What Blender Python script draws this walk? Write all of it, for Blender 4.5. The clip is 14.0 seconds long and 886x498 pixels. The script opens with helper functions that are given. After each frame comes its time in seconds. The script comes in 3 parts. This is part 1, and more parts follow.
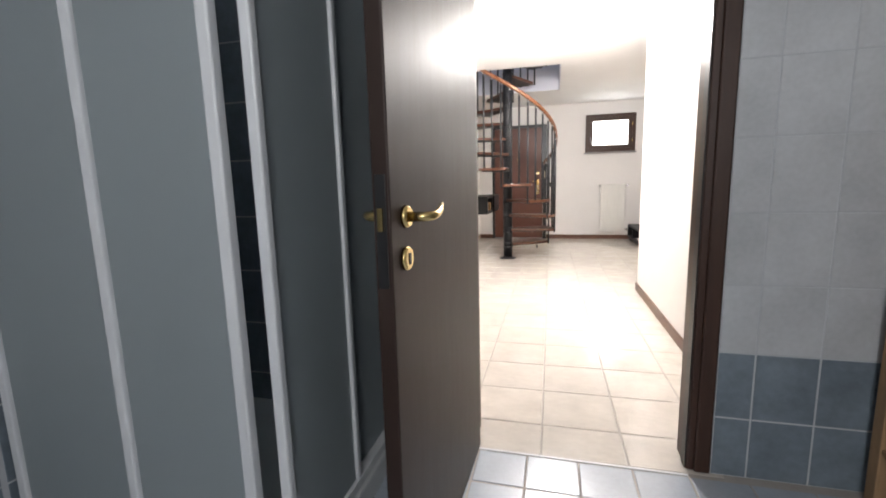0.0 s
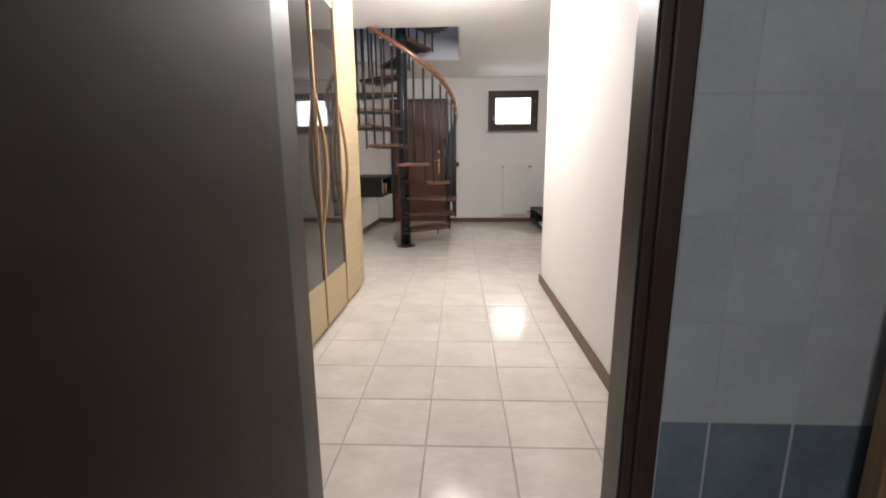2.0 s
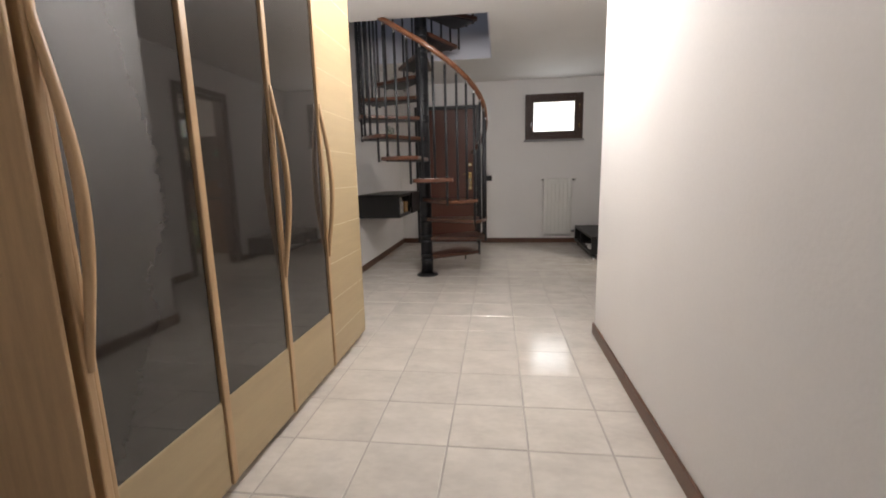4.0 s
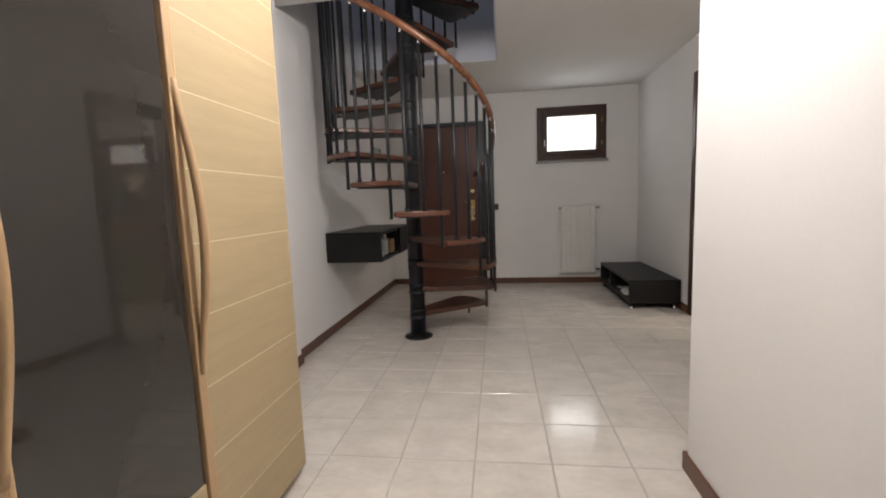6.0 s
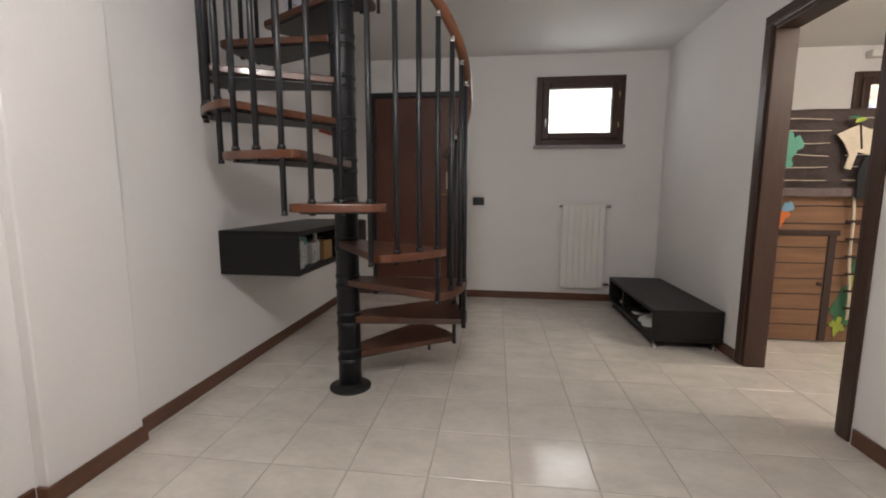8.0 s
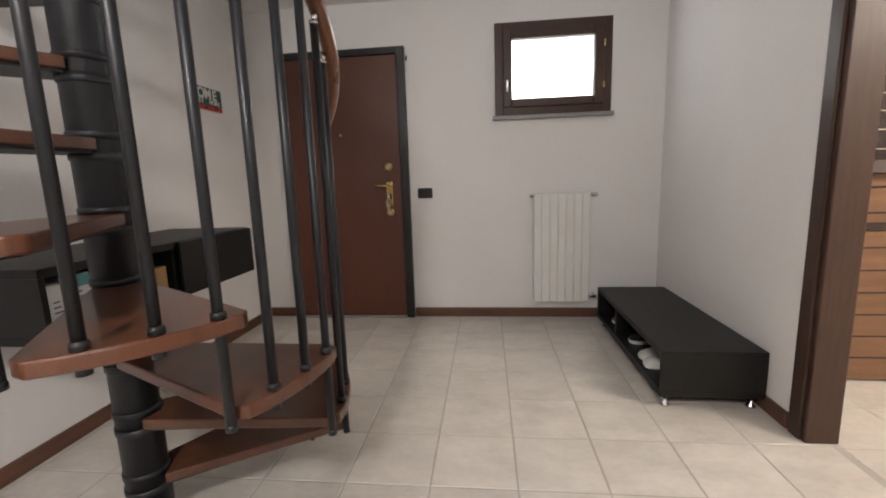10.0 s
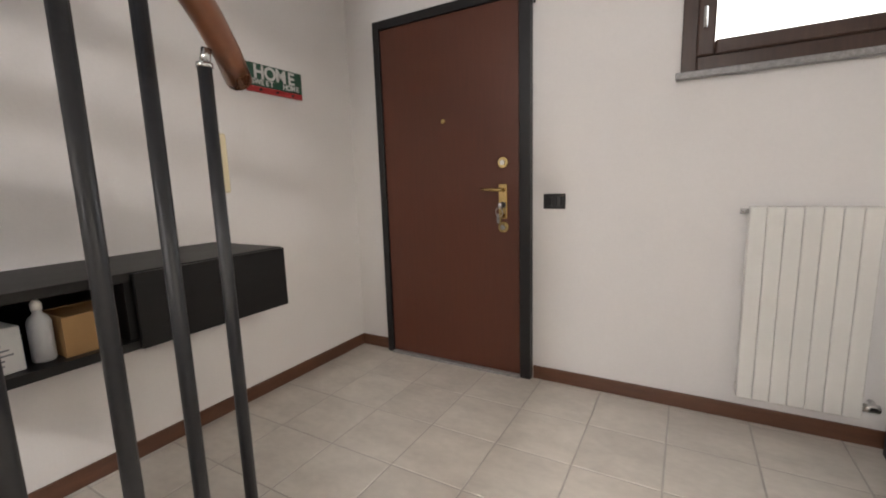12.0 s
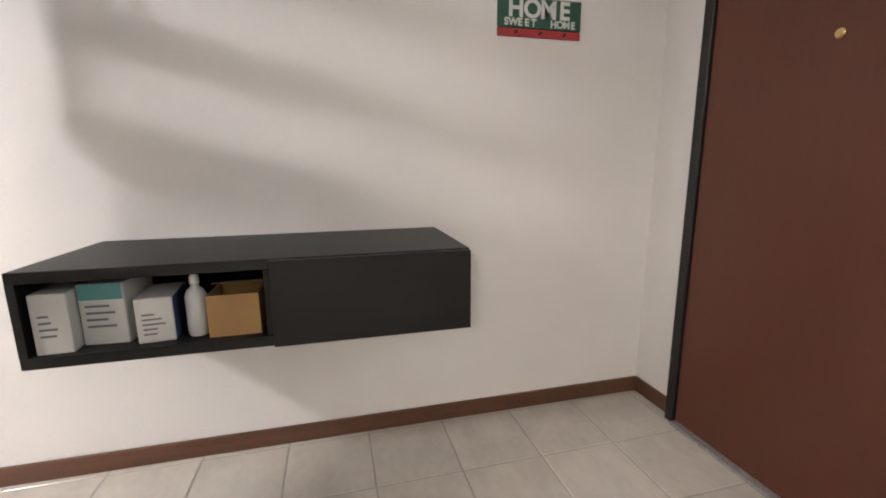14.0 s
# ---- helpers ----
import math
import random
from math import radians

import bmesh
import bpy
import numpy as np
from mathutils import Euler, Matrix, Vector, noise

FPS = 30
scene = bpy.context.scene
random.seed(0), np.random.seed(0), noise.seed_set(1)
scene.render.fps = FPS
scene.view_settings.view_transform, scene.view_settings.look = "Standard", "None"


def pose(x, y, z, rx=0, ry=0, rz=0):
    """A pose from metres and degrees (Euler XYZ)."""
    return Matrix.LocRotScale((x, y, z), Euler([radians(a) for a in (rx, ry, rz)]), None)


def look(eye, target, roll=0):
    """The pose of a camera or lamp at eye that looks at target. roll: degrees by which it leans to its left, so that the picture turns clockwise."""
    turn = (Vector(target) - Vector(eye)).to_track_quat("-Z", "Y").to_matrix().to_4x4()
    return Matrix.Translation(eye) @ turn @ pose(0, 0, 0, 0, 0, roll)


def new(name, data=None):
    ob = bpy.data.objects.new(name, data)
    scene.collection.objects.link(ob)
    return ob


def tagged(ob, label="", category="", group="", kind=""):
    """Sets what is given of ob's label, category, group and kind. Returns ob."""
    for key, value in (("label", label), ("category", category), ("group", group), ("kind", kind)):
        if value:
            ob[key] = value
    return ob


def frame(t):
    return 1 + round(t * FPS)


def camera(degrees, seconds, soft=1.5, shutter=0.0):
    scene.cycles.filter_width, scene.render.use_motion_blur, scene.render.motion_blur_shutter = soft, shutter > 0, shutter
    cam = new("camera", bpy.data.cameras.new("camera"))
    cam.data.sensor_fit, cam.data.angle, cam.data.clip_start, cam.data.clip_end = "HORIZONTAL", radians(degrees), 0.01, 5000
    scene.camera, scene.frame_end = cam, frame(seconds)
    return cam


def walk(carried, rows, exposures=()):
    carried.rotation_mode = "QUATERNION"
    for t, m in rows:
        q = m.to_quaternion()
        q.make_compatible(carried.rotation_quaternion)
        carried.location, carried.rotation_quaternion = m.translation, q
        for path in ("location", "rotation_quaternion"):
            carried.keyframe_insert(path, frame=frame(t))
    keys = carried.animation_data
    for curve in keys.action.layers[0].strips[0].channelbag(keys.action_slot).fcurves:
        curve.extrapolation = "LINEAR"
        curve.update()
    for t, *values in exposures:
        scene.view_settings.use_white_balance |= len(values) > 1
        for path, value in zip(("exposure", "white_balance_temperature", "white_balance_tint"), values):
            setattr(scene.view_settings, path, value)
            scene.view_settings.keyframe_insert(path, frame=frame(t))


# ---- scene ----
cam = camera(92.1, 14.0, soft=1.9)
PATH = [
    (0, (0.898, 1.19, 1.063), (0.399, 3.103, 0.764), -1.5),
    (0.5, (0.913, 1.322, 1.043), (0.631, 3.262, 0.646), -0.8),
    (1, (1.01, 1.489, 1.065), (0.609, 3.424, 0.76), 0.4),
    (1.5, (1.015, 1.699, 1.049), (0.776, 3.645, 0.655), -1.5),
    (2, (0.996, 1.875, 1.059), (0.907, 3.832, 0.658), -0.4),
    (2.5, (1.052, 2.085, 1.073), (0.857, 4.048, 0.746), 0.2),
    (3, (1.066, 2.277, 1.069), (0.887, 4.239, 0.728), -1.1),
    (5.5, (1.014, 3.57, 1.1), (0.605, 5.5, 0.769), -1.3),
    (6, (0.979, 3.857, 1.105), (0.702, 5.826, 0.883), -2.1),
    (6.5, (0.954, 4.135, 1.101), (0.67, 6.092, 0.797), -1.1),
    (7, (0.994, 4.416, 1.081), (0.64, 6.358, 0.76), -2.1),
    (7.5, (0.982, 4.748, 1.08), (0.848, 6.724, 0.802), -1.7),
    (8, (1.086, 5.025, 1.087), (0.832, 6.992, 0.829), 0.2),
    (8.5, (1.089, 5.368, 1.106), (0.964, 7.341, 0.805), -2.4),
    (8.7, (1.125, 5.49, 1.101), (1.098, 7.468, 0.808), -2.5),
    (10.8, (1.436, 6.607, 1.115), (0.952, 8.518, 0.781), -1.4),
    (11, (1.434, 6.763, 1.107), (0.879, 8.668, 0.854), -1.0),
    (11.5, (1.423, 6.988, 1.081), (0.738, 8.846, 0.8), -1.1),
    (12, (1.501, 7.213, 1.12), (0.508, 8.922, 0.816), -1.8),
    (12.5, (1.496, 7.486, 1.137), (0.363, 9.108, 0.848), -1.3),
    (13, (1.491, 7.725, 1.118), (0.062, 9.09, 0.812), -0.2),
    (13.5, (1.374, 7.884, 1.101), (-0.321, 8.864, 0.696), -2.2),
    (14, (1.209, 8.047, 1.118), (-0.696, 8.522, 0.738), -0.5),
]
walk(cam, [(t, look(eye, target, roll)) for t, eye, target, roll in PATH],
     exposures=[(0, 1.5), (0.5, 1.3), (1.0, 1.05), (1.5, 0.8), (2.0, 0.58), (3.0, 0.27), (5.5, -0.03), (7.5, -0.08), (8.5, 0.15), (11.0, 0.9), (11.5, 1.05), (12.0, 1.0), (12.5, 0.9), (13.0, 0.95), (13.5, 1.15), (14.0, 1.35)])

# ---- world and lights ----
world = bpy.data.worlds.new("overcast")
world.use_nodes = True
scene.world = world
wn = world.node_tree.nodes
sky = wn.new("ShaderNodeTexSky")
sky.sky_type, sky.sun_disc = 'NISHITA', False
sky.sun_elevation, sky.sun_rotation = radians(35), radians(20)
world.node_tree.links.new(sky.outputs[0], wn["Background"].inputs[0])
wn["Background"].inputs[1].default_value = 0.1


def lamp(name, kind, m, watts, colour, size=0.1, size_y=None):
    data = bpy.data.lights.new(name, kind)
    data.energy, data.color = watts, colour
    if kind == 'AREA':
        data.shape, data.size, data.size_y = 'RECTANGLE', size, size_y or size
    else:
        data.shadow_soft_size = size
    ob = new(name, data)
    ob.matrix_world = m
    return tagged(ob, kind="structure")


lamp("hall_bulb", 'POINT', pose(.94, 5.14, 2.24), 76, (1.0, 0.96, 0.94), 0.11)
# added fill for the bright bedroom; its lamp is never in view
lamp("bedroom_fill", 'POINT', pose(3.9, 6.8, 2.2), 80, (1.0, 0.90, 0.78), 0.25)
lamp("hall_daylight", 'AREA', pose(1.86, 9.44, 1.87, 90, 0, 180), 2.5, (0.93, 0.97, 1.0), 0.56, 0.42)
# cool fill from behind the camera, added to lift the bathroom
lamp("bathroom_fill", 'AREA', pose(1.1, -0.42, 1.75, 90, 0, 0), 8.5, (0.95, 0.97, 1.0), 0.8, 0.6)
# unseen fill added above the stairwell, with no window or fitting behind it
lamp("upstairs_fill", 'AREA', pose(0.2, 7.4, 4.6, 0, 0, 0), 3, (0.9, 0.93, 1.0), 1.2, 1.2)

# ---- materials ----


def mat(name, base, rough=0.5, metal=0.0, var=0.08, scale=6.0, stretch=(1, 1, 1), bump=0.02, fine=60.0, rvar=0.1,
        spec=0.5, coat=0.0, rand=0.0, emit=0.0, wave=0.0):
    """A surface with blotches at one scale and grain at another."""
    m = bpy.data.materials.new(name)
    m.use_nodes = True
    n, l = m.node_tree.nodes, m.node_tree.links
    b = n["Principled BSDF"]
    tc, mp = n.new("ShaderNodeTexCoord"), n.new("ShaderNodeMapping")
    mp.inputs["Scale"].default_value = stretch
    l.new(tc.outputs["Object"], mp.inputs[0])
    info = n.new("ShaderNodeObjectInfo")
    shift = n.new("ShaderNodeVectorMath")
    shift.operation = 'ADD'
    mul = n.new("ShaderNodeVectorMath")
    mul.operation = 'SCALE'
    mul.inputs[0].default_value = (7, 11, 5)
    l.new(info.outputs["Random"], mul.inputs["Scale"])
    l.new(mp.outputs[0], shift.inputs[0])
    l.new(mul.outputs[0], shift.inputs[1])
    big, small = n.new("ShaderNodeTexNoise"), n.new("ShaderNodeTexNoise")
    big.inputs["Scale"].default_value, big.inputs["Detail"].default_value = scale, 5
    small.inputs["Scale"].default_value, small.inputs["Detail"].default_value = fine, 3
    for t in (big, small):
        l.new(shift.outputs[0], t.inputs["Vector"])
    add = n.new("ShaderNodeMath")
    add.operation = 'MULTIPLY_ADD'
    add.inputs[1].default_value = 0.45
    l.new(small.outputs[0], add.inputs[0])
    l.new(big.outputs[0], add.inputs[2])
    src = add.outputs[0]
    if wave:
        w = n.new("ShaderNodeTexWave")
        w.inputs["Scale"].default_value, w.inputs["Distortion"].default_value, w.inputs["Detail"].default_value = wave, 6, 3
        l.new(shift.outputs[0], w.inputs["Vector"])
        mx = n.new("ShaderNodeMath")
        mx.operation = 'MULTIPLY_ADD'
        mx.inputs[1].default_value = 0.35
        l.new(w.outputs["Fac"], mx.inputs[0])
        l.new(src, mx.inputs[2])
        src = mx.outputs[0]
    ramp = n.new("ShaderNodeMapRange")
    ramp.inputs[1].default_value, ramp.inputs[2].default_value = 0.45, 1.05
    ramp.inputs[3].default_value, ramp.inputs[4].default_value = 1 - var, 1 + var
    l.new(src, ramp.inputs[0])
    val = ramp.outputs[0]
    if rand:
        r = n.new("ShaderNodeMapRange")
        r.inputs[3].default_value, r.inputs[4].default_value = 1 - rand, 1 + rand
        l.new(info.outputs["Random"], r.inputs[0])
        mm = n.new("ShaderNodeMath")
        mm.operation = 'MULTIPLY'
        l.new(val, mm.inputs[0])
        l.new(r.outputs[0], mm.inputs[1])
        val = mm.outputs[0]
    col = n.new("ShaderNodeVectorMath")
    col.operation = 'SCALE'
    col.inputs[0].default_value = base
    l.new(val, col.inputs["Scale"])
    l.new(col.outputs[0], b.inputs["Base Color"])
    rr = n.new("ShaderNodeMapRange")
    rr.inputs[3].default_value, rr.inputs[4].default_value = max(0.01, rough * (1 - rvar)), min(1, rough * (1 + rvar))
    l.new(big.outputs[0], rr.inputs[0])
    l.new(rr.outputs[0], b.inputs["Roughness"])
    b.inputs["Metallic"].default_value, b.inputs["Specular IOR Level"].default_value = metal, spec
    b.inputs["Coat Weight"].default_value = coat
    b.inputs["Coat Roughness"].default_value = 0.12
    if bump:
        bp = n.new("ShaderNodeBump")
        bp.inputs["Strength"].default_value, bp.inputs["Distance"].default_value = bump, 0.02
        l.new(small.outputs[0], bp.inputs["Height"])
        l.new(bp.outputs[0], b.inputs["Normal"])
    if emit:
        b.inputs["Emission Color"].default_value, b.inputs["Emission Strength"].default_value = (*base, 1), emit
    return m


def glass_mat(name, tint, rough, weight=1.0):
    m = bpy.data.materials.new(name)
    m.use_nodes = True
    b = m.node_tree.nodes["Principled BSDF"]
    b.inputs["Base Color"].default_value = (*tint, 1)
    b.inputs["Roughness"].default_value, b.inputs["Transmission Weight"].default_value = rough, weight
    b.inputs["IOR"].default_value = 1.2
    no = m.node_tree.nodes.new("ShaderNodeTexNoise")
    no.inputs["Scale"].default_value = 90
    bp = m.node_tree.nodes.new("ShaderNodeBump")
    bp.inputs["Strength"].default_value = 0.05
    m.node_tree.links.new(no.outputs[0], bp.inputs["Height"])
    m.node_tree.links.new(bp.outputs[0], b.inputs["Normal"])
    return m


M = dict(
    plaster=mat("white_plaster", (0.76, 0.74, 0.73), 0.85, var=0.035, scale=1.6, bump=0.035, fine=70),
    ceiling=mat("ceiling_paint", (0.78, 0.76, 0.74), 0.85, var=0.03, scale=2.2, bump=0.04, fine=60),
    shaft=mat("pale_lilac_shaft", (0.62, 0.63, 0.70), 0.85, var=0.03, scale=2.0, bump=0.1),
    tile=mat("beige_floor_tile", (0.59, 0.55, 0.50), 0.15, var=0.14, scale=5.0, stretch=(1, 1.6, 1), bump=0.012, fine=24, rvar=0.35, rand=0.03),
    grout=mat("grey_grout", (0.39, 0.36, 0.33), 0.9, var=0.1, scale=9, bump=0.1),
    bathfloor=mat("pale_blue_floor_tile", (0.40, 0.44, 0.50), 0.25, var=0.10, scale=7, bump=0.02, rand=0.03),
    bluetile=mat("blue_wall_tile", (0.175, 0.21, 0.245), 0.24, var=0.22, scale=7, bump=0.03, fine=40, rand=0.05),
    paletile=mat("pale_grey_wall_tile", (0.47, 0.48, 0.495), 0.3, var=0.14, scale=5, bump=0.02, rand=0.02),
    bathgrout=mat("pale_grout", (0.45, 0.465, 0.485), 0.85, var=0.05),
    darkwood=mat("dark_stained_wood", (0.050, 0.024, 0.016), 0.42, spec=0.4, var=0.25, scale=4, stretch=(14, 14, 1), bump=0.05, fine=30),
    doorlam=mat("brown_door_laminate", (0.028, 0.016, 0.0125), 0.5, spec=0.25, var=0.10, scale=5, stretch=(10, 10, 1), bump=0.02, fine=60),
    base=mat("baseboard_wood", (0.115, 0.050, 0.028), 0.38, var=0.28, scale=2.5, stretch=(1.5, 1.5, 12), bump=0.03, fine=25),
    reddoor=mat("red_brown_veneer", (0.088, 0.026, 0.013), 0.42, var=0.09, scale=5, stretch=(16, 16, 1), bump=0.03, fine=40),
    blackmetal=mat("black_painted_metal", (0.009, 0.009, 0.010), 0.40, var=0.15, scale=10, bump=0.02),
    irongrey=mat("anthracite_iron", (0.017, 0.018, 0.021), 0.42, metal=0.2, var=0.18, scale=12, bump=0.04),
    tread=mat("varnished_stair_wood", (0.098, 0.034, 0.016), 0.32, var=0.30, scale=5, stretch=(3, 3, 1), bump=0.02, fine=50, coat=0.3, rand=0.1),
    rail=mat("varnished_rail_wood", (0.16, 0.058, 0.024), 0.28, var=0.2, scale=9, bump=0.01, coat=0.4),
    maple=mat("pale_maple_laminate", (0.385, 0.295, 0.172), 0.48, var=0.08, scale=2.2, stretch=(1, 1, 14), bump=0.015, fine=20),
    maplestrip=mat("maple_edge_strip", (0.42, 0.275, 0.145), 0.42, var=0.16, scale=4, stretch=(12, 12, 1), bump=0.02),
    darkglass=mat("smoked_brown_glass", (0.030, 0.026, 0.023), 0.04, var=0.04, bump=0.0, spec=0.7, rvar=0.3),
    black=mat("black_brown_laminate", (0.006, 0.0055, 0.0055), 0.45, spec=0.35, var=0.25, scale=5, stretch=(12, 1, 12), bump=0.03, fine=40),
    chrome=mat("chrome", (0.62, 0.62, 0.62), 0.18, metal=1.0, var=0.03, bump=0),
    brass=mat("polished_brass", (0.62, 0.46, 0.20), 0.2, metal=1.0, var=0.08, bump=0.01),
    white=mat("white_enamel", (0.74, 0.73, 0.70), 0.35, var=0.03, bump=0.01),
    alu=mat("white_aluminium_profile", (0.62, 0.63, 0.65), 0.38, var=0.04, bump=0.01),
    ivory=mat("ivory_plastic", (0.62, 0.54, 0.36), 0.4, var=0.03),
    stone=mat("grey_granite", (0.26, 0.25, 0.25), 0.4, var=0.35, scale=60, fine=150, bump=0.02),
    pine=mat("pine_wood", (0.36, 0.22, 0.115), 0.55, var=0.22, scale=4, stretch=(9, 9, 1), bump=0.04, fine=30),
    card=mat("brown_cardboard", (0.36, 0.21, 0.085), 0.8, var=0.07, scale=8, bump=0.04),
    paper=mat("white_carton", (0.62, 0.62, 0.60), 0.6, var=0.04, bump=0.02),
    ink=mat("grey_print", (0.14, 0.15, 0.17), 0.6, var=0.1),
    teal=mat("teal_print", (0.09, 0.28, 0.28), 0.6, var=0.08),
    navy=mat("navy_print", (0.04, 0.07, 0.16), 0.6, var=0.1),
    plasticgrey=mat("grey_white_plastic", (0.50, 0.51, 0.52), 0.4, var=0.05),
    blue=mat("blue_plastic", (0.02, 0.08, 0.42), 0.35, var=0.05),
    green=mat("dark_green_print", (0.022, 0.085, 0.05), 0.5, var=0.08),
    red=mat("red_print", (0.36, 0.03, 0.03), 0.5, var=0.08),
    tarp=mat("brown_canvas", (0.105, 0.078, 0.075), 0.85, var=0.25, scale=4, bump=0.2, fine=50),
    plank=mat("printed_plank_canvas", (0.185, 0.095, 0.05), 0.8, var=0.25, scale=3, stretch=(1, 1, 8), bump=0.1),
    plankdark=mat("dark_print_line", (0.035, 0.02, 0.015), 0.85, var=0.2),
    cream=mat("cream_print", (0.52, 0.45, 0.35), 0.8, var=0.15, scale=10),
    mint=mat("mint_print", (0.10, 0.30, 0.22), 0.8, var=0.12, scale=8),
    leaf=mat("leaf_print", (0.035, 0.12, 0.06), 0.8, var=0.2, scale=9),
    lime=mat("lime_print", (0.30, 0.36, 0.05), 0.8, var=0.2, scale=9),
    orange=mat("orange_print", (0.55, 0.14, 0.03), 0.8, var=0.15),
    skyblue=mat("light_blue_print", (0.16, 0.30, 0.42), 0.8, var=0.1),
    blackcloth=mat("black_cloth", (0.012, 0.012, 0.013), 0.9, var=0.2, bump=0.2),
    tray=mat("shower_tray_acrylic", (0.62, 0.63, 0.64), 0.3, var=0.03),
    frost=glass_mat("frosted_shower_glass", (0.46, 0.51, 0.535), 0.42, 0.56),
    clear=glass_mat("window_glass", (0.97, 0.98, 0.98), 0.25),
    lampglass=mat("opal_lamp_glass", (1.0, 0.95, 0.88), 0.4, var=0.0, bump=0, emit=6.0),
    sky=mat("bright_overcast", (1.0, 0.99, 0.95), 1.0, var=0.0, bump=0, emit=1.6),
)
# leaded window: coloured cells by position, glowing in place of daylight behind them
sg = mat("stained_glass", (0.8, 0.7, 0.7), 0.3, var=0.0, bump=0)
vn = sg.node_tree.nodes.new("ShaderNodeTexVoronoi")
vn.inputs["Scale"].default_value = 16
hs = sg.node_tree.nodes.new("ShaderNodeHueSaturation")
hs.inputs["Saturation"].default_value, hs.inputs["Value"].default_value = 0.7, 1.5
sg.node_tree.links.new(vn.outputs["Color"], hs.inputs["Color"])
sg.node_tree.links.new(hs.outputs[0], sg.node_tree.nodes["Principled BSDF"].inputs["Emission Color"])
sg.node_tree.nodes["Principled BSDF"].inputs["Emission Strength"].default_value = 1.0
M["stained"] = sg

# ---- mesh helpers ----
BASE = {}


def box(x0, y0, z0, x1, y1, z1, bevel=0.0, seg=2):
    bm = bmesh.new()
    bmesh.ops.create_cube(bm, size=1)
    for v in bm.verts:
        v.co = Vector((x0 + (v.co.x + .5) * (x1 - x0), y0 + (v.co.y + .5) * (y1 - y0), z0 + (v.co.z + .5) * (z1 - z0)))
    if bevel:
        bmesh.ops.bevel(bm, geom=bm.edges[:], offset=bevel, segments=seg, affect='EDGES', profile=0.5)
    return bm


def tube(points, r, n=12, cap=True, squash=1.0):
    """A round bar along points; r is one radius or one for each point."""
    bm = bmesh.new()
    pts = [Vector(p) for p in points]
    rs = [r] * len(pts) if isinstance(r, (int, float)) else r
    rings = []
    up = None
    for i, p in enumerate(pts):
        d = (pts[min(i + 1, len(pts) - 1)] - pts[max(i - 1, 0)]).normalized()
        if up is None:
            up = Vector((0, 0, 1)) if abs(d.z) < .9 else Vector((1, 0, 0))
        a = d.cross(up).normalized()
        up = a.cross(d).normalized()
        rings.append([bm.verts.new(p + rs[i] * (math.cos(2 * math.pi * k / n) * a + squash * math.sin(2 * math.pi * k / n) * up)) for k in range(n)])
    for A, B in zip(rings, rings[1:]):
        for k in range(n):
            f = bm.faces.new((A[k], A[(k + 1) % n], B[(k + 1) % n], B[k]))
            f.smooth = True
    if cap:
        bm.faces.new(rings[0][::-1])
        bm.faces.new(rings[-1])
    bmesh.ops.recalc_face_normals(bm, faces=bm.faces[:])
    return bm


def prism(poly, z0, z1, axis='z', bevel=0.0):
    """A flat outline pulled along an axis: z takes (x, y), y takes (x, z), x takes (y, z)."""
    bm = bmesh.new()
    put = {'z': lambda a, b, c: (a, b, c), 'y': lambda a, b, c: (a, c, b), 'x': lambda a, b, c: (c, a, b)}[axis]
    lo = [bm.verts.new(put(a, b, z0)) for a, b in poly]
    hi = [bm.verts.new(put(a, b, z1)) for a, b in poly]
    bm.faces.new(lo)
    bm.faces.new(hi)
    for k in range(len(poly)):
        j = (k + 1) % len(poly)
        bm.faces.new((lo[k], lo[j], hi[j], hi[k]))
    bmesh.ops.recalc_face_normals(bm, faces=bm.faces[:])
    if bevel:
        bmesh.ops.bevel(bm, geom=bm.edges[:], offset=bevel, segments=2, affect='EDGES', profile=0.5)
    return bm


def lathe(profile, x, y, n=24):
    """A turned shape about an upright axis, from (radius, height) pairs."""
    bm = bmesh.new()
    rings = [[bm.verts.new((x + r * math.cos(2 * math.pi * k / n), y + r * math.sin(2 * math.pi * k / n), z)) for k in range(n)] for r, z in profile]
    for A, B in zip(rings, rings[1:]):
        for k in range(n):
            bm.faces.new((A[k], A[(k + 1) % n], B[(k + 1) % n], B[k])).smooth = True
    bm.faces.new(rings[0][::-1])
    bm.faces.new(rings[-1])
    bmesh.ops.recalc_face_normals(bm, faces=bm.faces[:])
    return bm


def join(*bms):
    out = bmesh.new()
    for b in bms:
        me = bpy.data.meshes.new("tmp")
        b.to_mesh(me)
        out.from_mesh(me)
        bpy.data.meshes.remove(me)
        b.free()
    return out


def thing(name, at, label, category, group="", kind=""):
    ob = new(name)
    ob.empty_display_size = 0.1
    ob.location = at
    BASE[ob.name] = Vector(at)
    return tagged(ob, label, category, group, kind)


def part(name, bm, material, parent=None, label="", kind=""):
    """Links a bmesh, given in world coordinates, as one mesh under parent."""
    off = BASE[parent.name] if parent else Vector((0, 0, 0))
    for v in bm.verts:
        v.co -= off
    me = bpy.data.meshes.new(name)
    bm.to_mesh(me)
    bm.free()
    me.materials.append(M[material])
    ob = new(name, me)
    if parent:
        ob.parent = parent
    BASE[ob.name] = off
    return tagged(ob, label, kind=kind)


def setting(name, bm, material, label=""):
    return part(name, bm, material, None, label, "structure")


